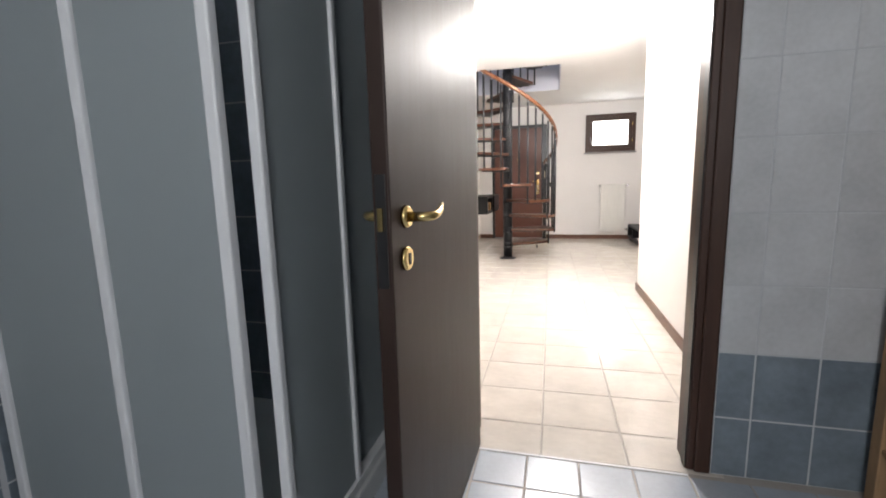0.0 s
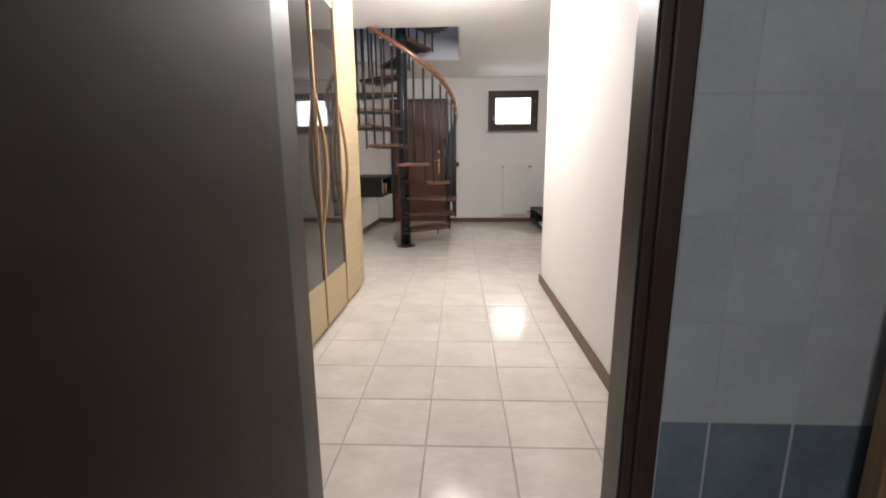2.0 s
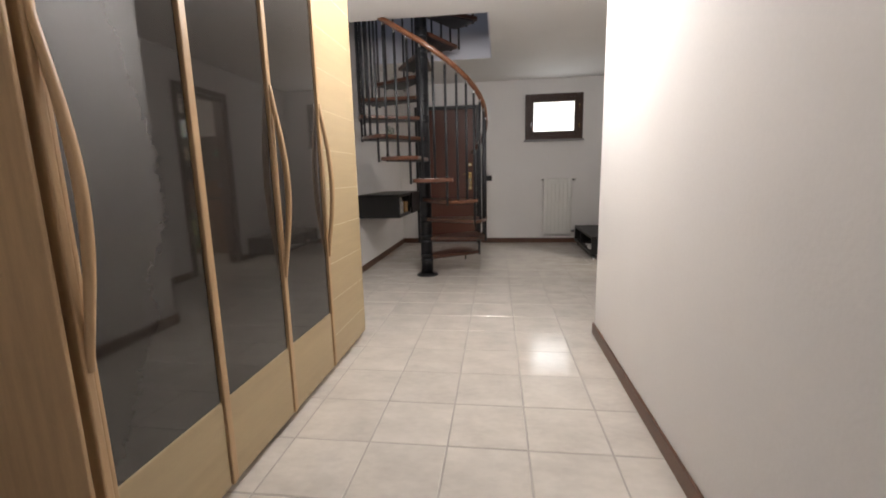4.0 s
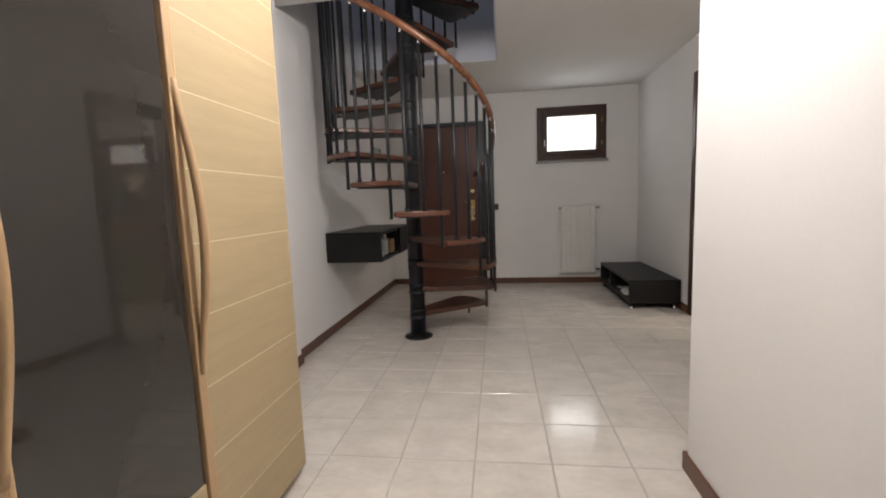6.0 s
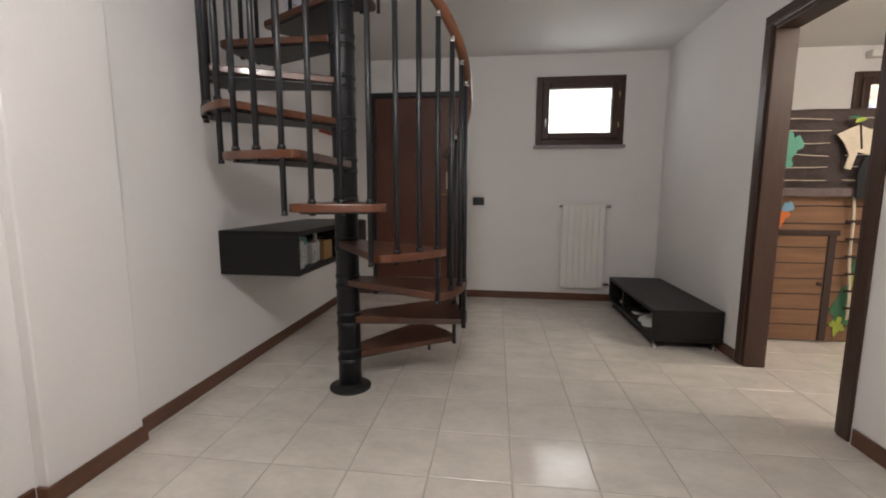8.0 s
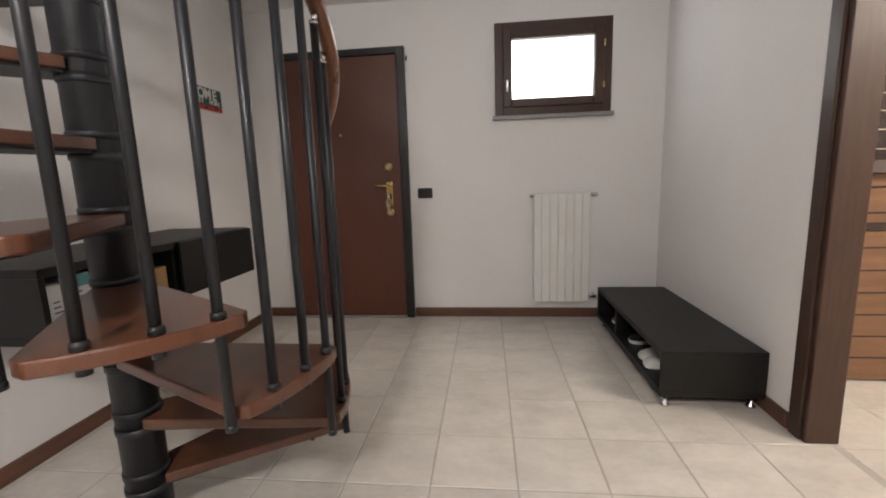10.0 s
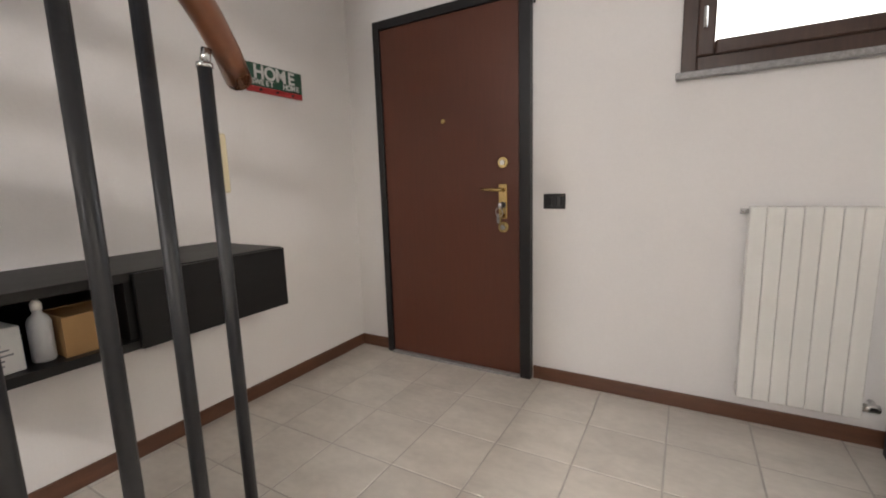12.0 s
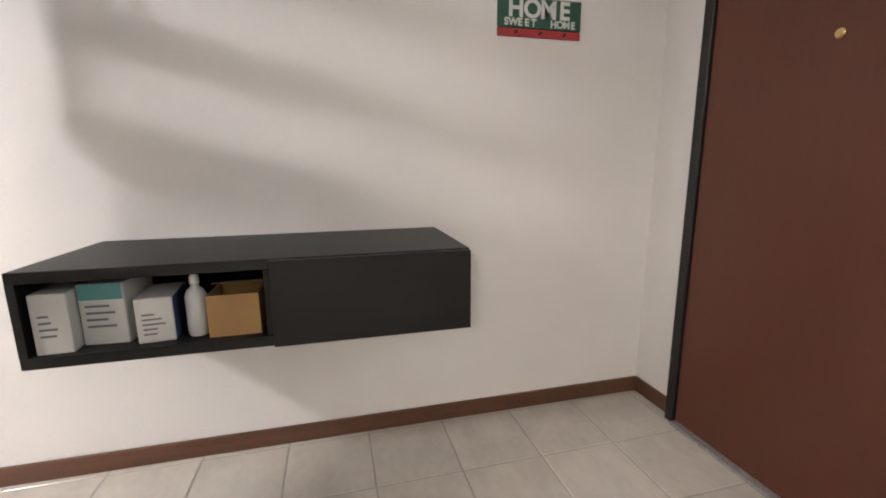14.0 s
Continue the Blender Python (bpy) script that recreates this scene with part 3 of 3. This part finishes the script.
def board_unit(u, X0, Y0, Z0, X1, Y1, Z1, front, split, open_parts):
    """A box of black boards, open to the side front (-1: low x, +1: high x) in the listed bays."""
    t = .03
    part("top", box(X0, Y0, Z1 - t, X1, Y1, Z1, 0.002), "black", u)
    part("bottom", box(X0, Y0, Z0, X1, Y1, Z0 + t, 0.002), "black", u)
    part("side", box(X0, Y0, Z0 + t, X1, Y0 + .02, Z1 - t, 0.001), "black", u)
    part("side", box(X0, Y1 - t, Z0 + t, X1, Y1, Z1 - t, 0.001), "black", u)
    part("divider", box(X0 + .01, split - t / 2, Z0 + t, X1 - .01, split + t / 2, Z1 - t, 0.001), "black", u)
    bx = X1 if front < 0 else X0
    lo, hi = sorted((bx, bx + front * .012))
    part("back", box(lo, Y0 + t, Z0 + t, hi, Y1 - t, Z1 - t), "black", u)
    fx = X0 if front < 0 else X1
    for k, (a, b) in enumerate(((Y0, split), (split, Y1))):
        if not open_parts[k]:
            lo, hi = sorted((fx, fx + front * .018))
            part("flap", box(lo, a + .004, Z0 + .002, hi, b, Z1 - .004, 0.002), "black", u, "closed black flap")


shelf = thing("wall_shelf_unit", (LEFT, 7.85, .63), "black wall-hung shelf unit with one open bay and a closed flap", "shelf unit")
board_unit(shelf, LEFT, 7.258, .621, -.014, 8.435, .874, 1, 7.855, (True, False))
part("bracket", box(LEFT, 7.62, .589, LEFT + .14, 7.66, .620, 0.003), "chrome", shelf)

bench = thing("low_bench_cabinet", (2.41, 8.69, 0), "low black cabinet with two open bays on short steel feet", "cabinet")
board_unit(bench, 2.172, 8.085, .062, 2.637, 9.29, .288, -1, 8.86, (True, True))
for x, y in ((2.21, 8.13), (2.60, 8.13), (2.21, 9.245), (2.60, 9.245)):
    part("foot", lathe([(.022, 0), (.022, .006), (.014, .012), (.014, .0615)], x, y, 16), "chrome", bench)


def carton(x0, y0, z0, x1, y1, z1, label, bands=(), turn=0, bars=4):
    """A printed box in the open bay; bands: (low, high, material) as shares of its height."""
    c = thing("carton", ((x0 + x1) / 2, (y0 + y1) / 2, z0), label, "box", "cartons in the shelf")
    part("body", box(x0, y0, z0, x1, y1, z1, 0.003), "paper", c)
    h = z1 - z0
    for lo, hi, m in bands:
        part("band", box(x1, y0 + .003, z0 + h * lo, x1 + .0008, y1 - .003, z0 + h * hi), m, c)
    rng = random.Random(int(y0 * 1000))
    for k in range(bars):
        zz = z0 + h * (.62 - k * .11)
        part("print", box(x1, y0 + .015, zz, x1 + .001, y0 + .015 + (y1 - y0 - .03) * rng.uniform(.4, .9), zz + h * .035), "ink", c)
    c.rotation_euler[2] = radians(turn)
    return c


Z = .6515
carton(-.19, 7.284, Z, -.03, 7.365, Z + .160, "white carton with small grey print", turn=3)
carton(-.24, 7.376, Z, -.07, 7.486, Z + .170, "white carton with a teal top band", ((.74, 1.0, "teal"),), -3)
c = carton(-.22, 7.500, Z, -.05, 7.590, Z + .125, "white carton with a dark blue side", (), 6, 5)
part("side_print", box(-.218, 7.590, Z + .003, -.052, 7.5908, Z + .122), "navy", c, "dark blue printed side")
b = thing("spray_bottle", (-.09, 7.648, Z), "grey-white plastic bottle with a narrow neck", "bottle")
part("body", lathe([(.024, Z), (.028, Z + .006), (.028, Z + .115), (.022, Z + .13), (.011, Z + .14), (.011, Z + .15)], -.09, 7.648, 20), "plasticgrey", b)
part("cap", lathe([(.013, Z + .15), (.013, Z + .168), (.006, Z + .18)], -.09, 7.648, 16), "white", b)
c = thing("cardboard_box", (-.1, 7.752, Z), "open brown cardboard box in the shelf", "box")
part("side", box(-.050, 7.684, Z, -.046, 7.820, Z + .120), "card", c)
part("side", box(-.21, 7.684, Z, -.206, 7.820, Z + .120), "card", c)
part("side", box(-.206, 7.684, Z, -.050, 7.688, Z + .120), "card", c)
part("side", box(-.206, 7.816, Z, -.050, 7.820, Z + .120), "card", c)
part("bottom", box(-.206, 7.688, Z, -.050, 7.816, Z + .004), "card", c)
part("flap", prism([(-.206, Z + .120), (-.203, Z + .122), (-.10, Z + .142), (-.102, Z + .139)], 7.688, 7.816, 'y'), "card", c)


def shoe(x, y, z, turn, label, material):
    s = thing("shoe", (x, y, z), label, "shoe", "shoes in the low cabinet")
    prof = [(-.125, .0, .035), (-.10, .055, .04), (-.04, .07, .042), (.02, .05, .042), (.07, .035, .046), (.115, .018, .038), (.13, .004, .02)]
    bm = bmesh.new()
    rings = [[bm.verts.new((px, w * math.cos(t), .02 + h * max(0, math.sin(t)))) for t in [i * math.pi / 8 for i in range(9)]] for px, h, w in prof]
    for A, B in zip(rings, rings[1:]):
        for k in range(8):
            bm.faces.new((A[k], A[k + 1], B[k + 1], B[k])).smooth = True
        bm.faces.new((A[0], B[0], B[8], A[8]))
    bm.faces.new(rings[0])
    bm.faces.new(rings[-1])
    bmesh.ops.recalc_face_normals(bm, faces=bm.faces[:])
    bm.transform(Matrix.Translation((x, y, z)))
    part("upper", bm, material, s)
    sole = [(px, w) for px, h, w in prof] + [(px, -w) for px, h, w in prof[::-1]]
    part("sole", prism([(x + a, y + b * 1.05) for a, b in sole], z, z + .022, 'z', 0.004), "white", s, "white rubber sole")
    s.rotation_euler[2] = radians(turn)


shoe(2.32, 8.35, .0925, 175, "white sports shoe lying in the low cabinet", "paper")
shoe(2.33, 8.47, .0925, 185, "white sports shoe lying in the low cabinet", "paper")
shoe(2.35, 8.70, .0925, 180, "dark shoe standing in the low cabinet", "blackcloth")
shoe(2.35, 9.05, .0925, 178, "brown shoe standing in the low cabinet", "plank")

# ---- bathroom: shower, rack ----


def shower():
    s = thing("shower_cabin", (-.15, 2.43, 0), "corner shower cabin with frosted sliding panels in white profiles, ajar", "shower")
    x0, x1, y0, y1, h = -.63, .295, 1.972, 2.79, 1.95
    part("tray", join(box(x0, y0 - .02, 0, x1 + .02, y1, .10, 0.012), ), "tray", s, "white acrylic tray")
    part("bottom_rail", box(x0, y0 - .012, .1005, x1 + .012, y0 + .028, .135, 0.004), "alu", s)
    part("bottom_rail", box(x1 - .028, y0 + .029, .1005, x1 + .012, y1, .135, 0.004), "alu", s)
    part("top_rail", box(x0, y0 - .012, h, x1 + .012, y0 + .028, h + .045, 0.004), "alu", s)
    part("top_rail", box(x1 - .028, y0 + .029, h, x1 + .012, y1, h + .045, 0.004), "alu", s)

    def panel(name, a, b, along, off):
        if along == 'x':
            g = part(name, box(a, off, .136, b, off + .005, h - .001), "frost", s, "frosted glass panel")
            for u in (a, b):
                part("profile", box(u - .016, off - .012, .1365, u + .016, off + .016, h - .001, 0.005), "alu", g)
        else:
            g = part(name, box(off, a, .136, off + .005, b, h - .001), "frost", s, "frosted glass panel")
            for u in (a, b):
                part("profile", box(off - .012, u - .012, .1365, off + .016, u + .012, h - .001, 0.005), "alu", g)
    panel("fixed_panel", x0 + .02, -.080, 'x', y0 + .018)
    panel("sliding_panel", -.150, .21, 'x', y0 - .004)
    panel("fixed_panel", 2.30, y1 - .015, 'y', x1 - .024)
    panel("sliding_panel", 1.988, 2.33, 'y', x1 - .004)
    m = thing("shower_set", (-.52, 2.76, 1.0), "chrome shower mixer with a curved hose and hand shower", "shower set")
    part("mixer", tube([(-.60, 2.745, 1.08), (-.44, 2.745, 1.08)], .02, 14), "chrome", m)
    part("mixer_lever", tube([(-.52, 2.73, 1.09), (-.52, 2.70, 1.13), (-.52, 2.66, 1.15)], [.014, .010, .008], 10), "chrome", m)
    part("riser", tube([(-.57, 2.765, 1.10), (-.57, 2.765, 1.85)], .009, 10), "chrome", m)
    part("hand_shower", tube([(-.57, 2.74, 1.60), (-.57, 2.69, 1.70), (-.57, 2.66, 1.72), (-.57, 2.645, 1.70)], [.010, .012, .03, .035], 12), "chrome", m)
    hose = [(-.52 + .07 * math.sin(u * 2 * math.pi) - .05 * u, 2.71, 1.06 + .54 * u * u - .36 * math.sin(u * math.pi) * (1 - u) ** .5) for u in [k / 28 for k in range(29)]]
    part("hose", tube(hose, .007, 8), "chrome", m)


shower()


def rack():
    r = thing("pine_rack", (2.08, 2.3, 0), "open pine shelf rack holding bottles and bags", "shelf")
    for x, y in ((1.915, 2.735), (2.23, 2.735), (1.915, 1.88), (2.23, 1.88)):
        part("post", box(x - .018, y - .022, 0, x + .018, y + .022, 1.30, 0.003), "pine", r)
    for z in (.21, .467, .735, 1.012, 1.28):
        sh = part("shelf_board", box(1.90, 1.905, z - .018, 2.24, 2.712, z, 0.003), "pine", r)
    return r


rack()
b = thing("blue_bottle", (1.935, 2.66, .735), "blue plastic bottle standing upside down on the rack", "bottle")
part("body", lathe([(.019, 0.7650), (.023, 0.7770), (.024, 0.8750), (.021, 0.8820)], 1.935, 2.66, 20), "blue", b)
part("cap", lathe([(.027, 0.7355), (.027, 0.7440), (.019, 0.7645)], 1.935, 2.66, 20), "skyblue", b)
b = thing("clear_bottle", (1.955, 2.66, 1.012), "pale plastic bottle on the rack", "bottle")
part("body", lathe([(.023, 1.0125), (.025, 1.0220), (.025, 1.1020), (.010, 1.1320), (.010, 1.1520)], 1.955, 2.66, 18), "plasticgrey", b)
part("cap", lathe([(.012, 1.1525), (.012, 1.1700), (.009, 1.1740)], 1.955, 2.66, 14), "white", b)


def sack(name, x, y, z, rx, ry, rz, material, label, category):
    bm = bmesh.new()
    bmesh.ops.create_icosphere(bm, subdivisions=3, radius=1)
    for v in bm.verts:
        k = 1 + .16 * noise.noise(v.co * 2.1 + Vector((x, y, z))) + .06 * noise.noise(v.co * 6)
        v.co = Vector((x + v.co.x * rx * k, y + v.co.y * ry * k, z + max(v.co.z * k, -.82) * rz + rz * .82))
    for f in bm.faces:
        f.smooth = True
    ob = part(name, bm, material)
    tagged(ob, label, category)


sack("laundry_bag", 2.06, 2.45, .2105, .15, .2, .12, "blackcloth", "black cloth bag on the lowest board of the rack", "bag")
sack("folded_towel", 2.09, 2.36, .4675, .12, .16, .07, "navy", "dark blue folded towel on the rack", "towel")

# ---- bedroom: canvas-covered loft bed ----


def canvas(x0, x1, z0, z1, y, amp, seed):
    """A hanging cloth with soft folds and some thickness."""
    bm = bmesh.new()
    nx, nz = 60, 24
    g = [[bm.verts.new((x0 + (x1 - x0) * i / nx, y - amp * (noise.noise(Vector((i * .16 + seed, k * .12 - i * .05, seed))) + .5 * noise.noise(Vector((i * .5, k * .25 + i * .22, seed)))), z0 + (z1 - z0) * k / nz)) for i in range(nx + 1)] for k in range(nz + 1)]
    for k in range(nz):
        for i in range(nx):
            bm.faces.new((g[k][i], g[k][i + 1], g[k + 1][i + 1], g[k + 1][i])).smooth = True
    bmesh.ops.solidify(bm, geom=bm.faces[:], thickness=.005)
    return bm


def blob(cx, cz, rx, rz, y, lobes, seed, depth=.004):
    pts = []
    for k in range(48):
        t = 2 * math.pi * k / 48
        q = 1 + .30 * math.sin(lobes * t + seed) + .12 * math.sin((lobes * 2 + 1) * t + seed * 2)
        pts.append((cx + rx * q * math.cos(t), cz + rz * q * math.sin(t)))
    return prism(pts, y - depth, y, 'y')


def loft_bed():
    b = thing("loft_bed", (3.9, 8.9, 0), "child's loft bed hung with brown printed canvas like a wooden hut", "bed")
    y = 8.44
    for x in (2.86, 4.88):
        for yy in (y + .03, 9.42):
            part("post", box(x - .03, yy - .03, 0, x + .03, yy + .03, 1.67, 0.004), "pine", b)
    part("rail", box(2.86, y + .005, 1.10, 4.88, y + .04, 1.20, 0.004), "pine", b)
    part("mattress", box(2.90, y + .05, 1.16, 4.85, 9.40, 1.34, 0.03, 3), "cream", b)
    up = part("upper_canvas", canvas(2.84, 4.90, 1.09, 1.68, y - .022, .035, 3.1), "tarp", b, "dark brown canvas with thin pale lines, sagging in folds")
    for k in range(6):
        z = 1.19 + k * .085
        for i0, i1 in ((0, 5), (6, 12), (13, 20)):
            pts = [(2.85 + i * .1025, y - .058 - .004 * math.sin(i), z + .022 * noise.noise(Vector((i * .35, k * 3.3, 1)))) for i in range(i0, i1 + 1)]
            part("pale_line", tube(pts, .0032, 5), "cream", up)
    part("hem", box(2.84, y - .064, 1.075, 4.90, y - .044, 1.135, 0.004), "tarp", up)
    lo = part("lower_canvas", box(2.84, y - .012, .012, 4.90, y, 1.10, 0.002), "plank", b, "canvas printed with brown planks")
    for k in range(8):
        z = .13 + k * .125
        pts = [(2.85 + i * .1025, y - .0125, z + .006 * noise.noise(Vector((i * .5, k * 2.1, 5)))) for i in range(21)]
        part("plank_line", tube(pts, .005, 5), "plankdark", lo)
    d = part("play_door", box(2.88, y - .03, .015, 3.46, y - .013, .82, 0.004), "plank", b, "cloth door printed with planks")
    for bx in ((2.88, .795, 3.51, .835), (3.44, .015, 3.49, .794)):
        part("door_edge", box(bx[0], y - .042, bx[1], bx[2], y - .0305, bx[3], 0.003), "plankdark", d)
    for k in range(6):
        part("plank_line", box(2.885, y - .0325, .13 + k * .115, 3.435, y - .0302, .138 + k * .115), "plankdark", d)
    part("knob", tube([(3.41, y - .03, .44), (3.41, y - .05, .44)], .014, 10), "plankdark", d)
    for gx, gz, gw, gh, sd in ((3.12, 1.43, .055, .09, 1.0), (3.08, 1.32, .04, .07, 2.0), (3.80, 1.22, .045, .08, 3.0), (3.82, 1.42, .03, .05, 1.6)):
        part("green_patch", blob(gx, gz, gw, gh, y - .060 - sd * .002, 3, sd), "mint", up, "mint green printed plant shape")
    sheet = part("cream_patch", prism([(3.39, 1.50), (3.45, 1.53), (3.52, 1.56), (3.60, 1.53), (3.67, 1.50), (3.62, 1.44), (3.69, 1.30), (3.64, 1.28), (3.60, 1.36), (3.53, 1.38), (3.50, 1.26), (3.46, 1.27), (3.48, 1.36), (3.44, 1.44)], y - .074, y - .066, 'y'), "cream", up, "cream ragged printed sheet")
    part("mast", tube([(3.525, y - .076, 1.57), (3.55, y - .076, 1.40)], .006, 6), "plankdark", sheet)
    part("yellow_patch", blob(3.525, 1.595, .028, .018, y - .070, 2, .5), "lime", up)
    part("green_patch", blob(3.49, 1.615, .03, .012, y - .069, 2, 1.5), "leaf", up)
    part("orange_patch", blob(3.12, .93, .045, .06, y - .016, 3, .4), "orange", lo, "orange printed shape")
    part("blue_patch", blob(3.16, 1.0, .03, .045, y - .018, 2, 1.4), "skyblue", lo, "light blue printed shape")
    for cx, cz, rx, rz, m, lb, sd in ((3.70, .33, .13, .26, "leaf", 4, 1), (3.70, .38, .07, .16, "lime", 5, 2), (3.58, .22, .05, .12, "leaf", 4, 3), (3.82, .14, .07, .12, "lime", 3, 4),
                                      (3.78, .76, .07, .16, "leaf", 5, 5), (3.84, .50, .08, .18, "leaf", 4, 6), (3.72, .60, .03, .05, "lime", 3, 7), (4.0, .4, .12, .3, "leaf", 4, 8), (3.57, .13, .04, .06, "lime", 4, 9)):
        part("leaf_patch", blob(cx, cz, rx, rz, y - .0125 - .0012 * sd, lb, sd, .003), m, lo, "printed jungle leaves")
    rl = thing("rope_ladder", (3.63, y - .06, .2), "rope ladder with dark rungs hanging on the loft bed", "ladder")
    part("rope", tube([(3.55 + .005 * k + .006 * math.sin(k * .9), y - .062, 1.07 - k * .08) for k in range(12)], .009, 8), "cream", rl)
    part("rope", tube([(3.71 + .006 * math.sin(k * .9), y - .062, 1.07 - k * .08) for k in range(11)], .009, 8), "cream", rl)
    for k in range(6):
        part("rung", tube([(3.52 + .010 * k, y - .065, .90 - k * .125), (3.72 + .010 * k, y - .065, .905 - k * .125)], .010, 8), "plankdark", rl)
    g = thing("black_cloth", (3.63, y - .09, 1.15), "black cloth draped over the loft bed's edge", "cloth")
    part("cloth", prism([(3.54, 1.06), (3.53, 1.24), (3.56, 1.34), (3.62, 1.37), (3.67, 1.32), (3.72, 1.14), (3.74, 1.05), (3.66, 1.07)], y - .098, y - .080, 'y', 0.004), "blackcloth", g)


loft_bed()
r = thing("roller_blind_box", (4.8, 9.5, 2.33), "white roller blind box above the bedroom window", "blind")
part("box", box(4.36, 9.47, 2.31, 5.2, 9.55, 2.375, 0.01), "white", r)

# ---- tiles ----
def tile_mesh(w, d, h, name, material, bevel=.0025):
    bm = box(-w / 2, -d / 2, -h, w / 2, d / 2, 0)
    top = [e for e in bm.edges if all(v.co.z > -1e-6 for v in e.verts)]
    bmesh.ops.bevel(bm, geom=top, offset=bevel, segments=1, affect='EDGES')
    me = bpy.data.meshes.new(name)
    bm.to_mesh(me)
    bm.free()
    me.materials.append(M[material])
    return me


def cut_tiles(parent, name, material, us, vs, put, gap, depth):
    """Tiles between the given joint lines; put turns (u, v) into a pose. Alike sizes share a mesh."""
    made = {}
    for u0, u1 in zip(us, us[1:]):
        for v0, v1 in zip(vs, vs[1:]):
            if u1 - u0 < .03 or v1 - v0 < .03:
                continue
            m = put((u0 + u1) / 2, (v0 + v1) / 2)
            if m is None:
                continue
            key = (round(u1 - u0, 3), round(v1 - v0, 3))
            if key not in made:
                made[key] = tile_mesh(key[0] - gap, key[1] - gap, depth, name, material)
            ob = new(name, made[key])
            ob.parent = parent
            ob.matrix_local = m


def lines(start, pitch, lo, hi):
    k0, k1 = math.ceil((lo + .01 - start) / pitch), math.floor((hi - .01 - start) / pitch)
    return [lo] + [start + k * pitch for k in range(k0, k1 + 1)] + [hi]


rng = random.Random(4)


def flat(x, y):
    return pose(x, y, rng.uniform(-.0004, .0004), rng.uniform(-.035, .035), rng.uniform(-.035, .035), 0)


hall_floor = thing("floor_hall", (0, 0, 0), "glossy beige marbled floor tiles with grey joints", "floor", kind="structure")
cut_tiles(hall_floor, "tile", "tile", lines(1.165, .322, LEFT - .05, RIGHT + .11), lines(6.855, .322, 2.771, FAR + .03),
          lambda x, y: None if (x > CORR + .1 and y < 5.45) or (y < 2.92 and not DL - .1 < x < DR + .1) else flat(x, y), .005, .01)
hall_floor.matrix_world = pose(1.165, 5.5, 0) @ pose(0, 0, 0, 0, 0, .4) @ pose(-1.165, -5.5, 0)
setting("tile_bed", join(box(DR + .049, BATH - .0075, 0, 2.26, BATH - .0005, CH), box(-.66, BATH - .0075, 0, DL - .049, BATH - .0005, CH)), "bathgrout", "pale grout bed under the wall tiles")
setting("tile_bed", box(-.6595, 1.0, 0, -.6525, 2.79, CH), "bathgrout", "pale grout bed under the shower tiles")
bed_floor = thing("floor_bedroom", (0, 0, 0), "beige tiled bedroom floor", "floor", kind="structure")
cut_tiles(bed_floor, "tile", "tile", lines(1.165, .322, RIGHT + .12, 5.9), lines(6.855, .322, 5.43, 9.55), flat, .005, .01)
bath_floor = thing("floor_bathroom", (0, 0, 0), "pale blue-grey bathroom floor tiles", "floor", kind="structure")
cut_tiles(bath_floor, "tile", "bathfloor", lines(.81, .191, -.66, 2.26), lines(2.57, .191, .9, 2.758), flat, .006, .01)
setting("floor_bathroom_rear", box(-.66, -.45, -.01, 2.26, .897, 0), "bathfloor", "rest of the pale blue-grey bathroom floor")

door_wall = thing("wall_tiles", (0, 0, 0), "pale grey wall tiles over a band of blue tiles", "wall tiles", kind="structure")
zl = [0, .222, .463]
zh = [.463 + .241 * k for k in range(9)] + [CH]


def on_door_wall(x, z):
    return pose(x, BATH - .009, z, 90, 0, 0)


xr = lines(1.572, .187, DR + .049, 2.26)
cut_tiles(door_wall, "tile", "bluetile", xr, zl, on_door_wall, .004, .008)
cut_tiles(door_wall, "tile", "paletile", xr, zh, on_door_wall, .002, .008)
xl = lines(.82, .194, -.66, DL - .049)
zb = [0, .222] + [.463 + .241 * k for k in range(9)]
cut_tiles(door_wall, "tile", "bluetile", xl, zb, on_door_wall, .004, .008)
left_wall = thing("wall_tiles", (0, 0, 0), "blue shower wall tiles with pale tiles beyond", "wall tiles", kind="structure")


def on_left_wall(y, z):
    return pose(-.651, y, z, 90, 0, 90)


cut_tiles(left_wall, "tile", "bluetile", lines(1.97, .187, 1.96, 2.79), zb, on_left_wall, .004, .008)
cut_tiles(left_wall, "tile", "bluetile", lines(1.97, .187, 1.0, 1.96), zl, on_left_wall, .004, .008)
cut_tiles(left_wall, "tile", "paletile", lines(1.97, .187, 1.0, 1.96), zh, on_left_wall, .002, .008)
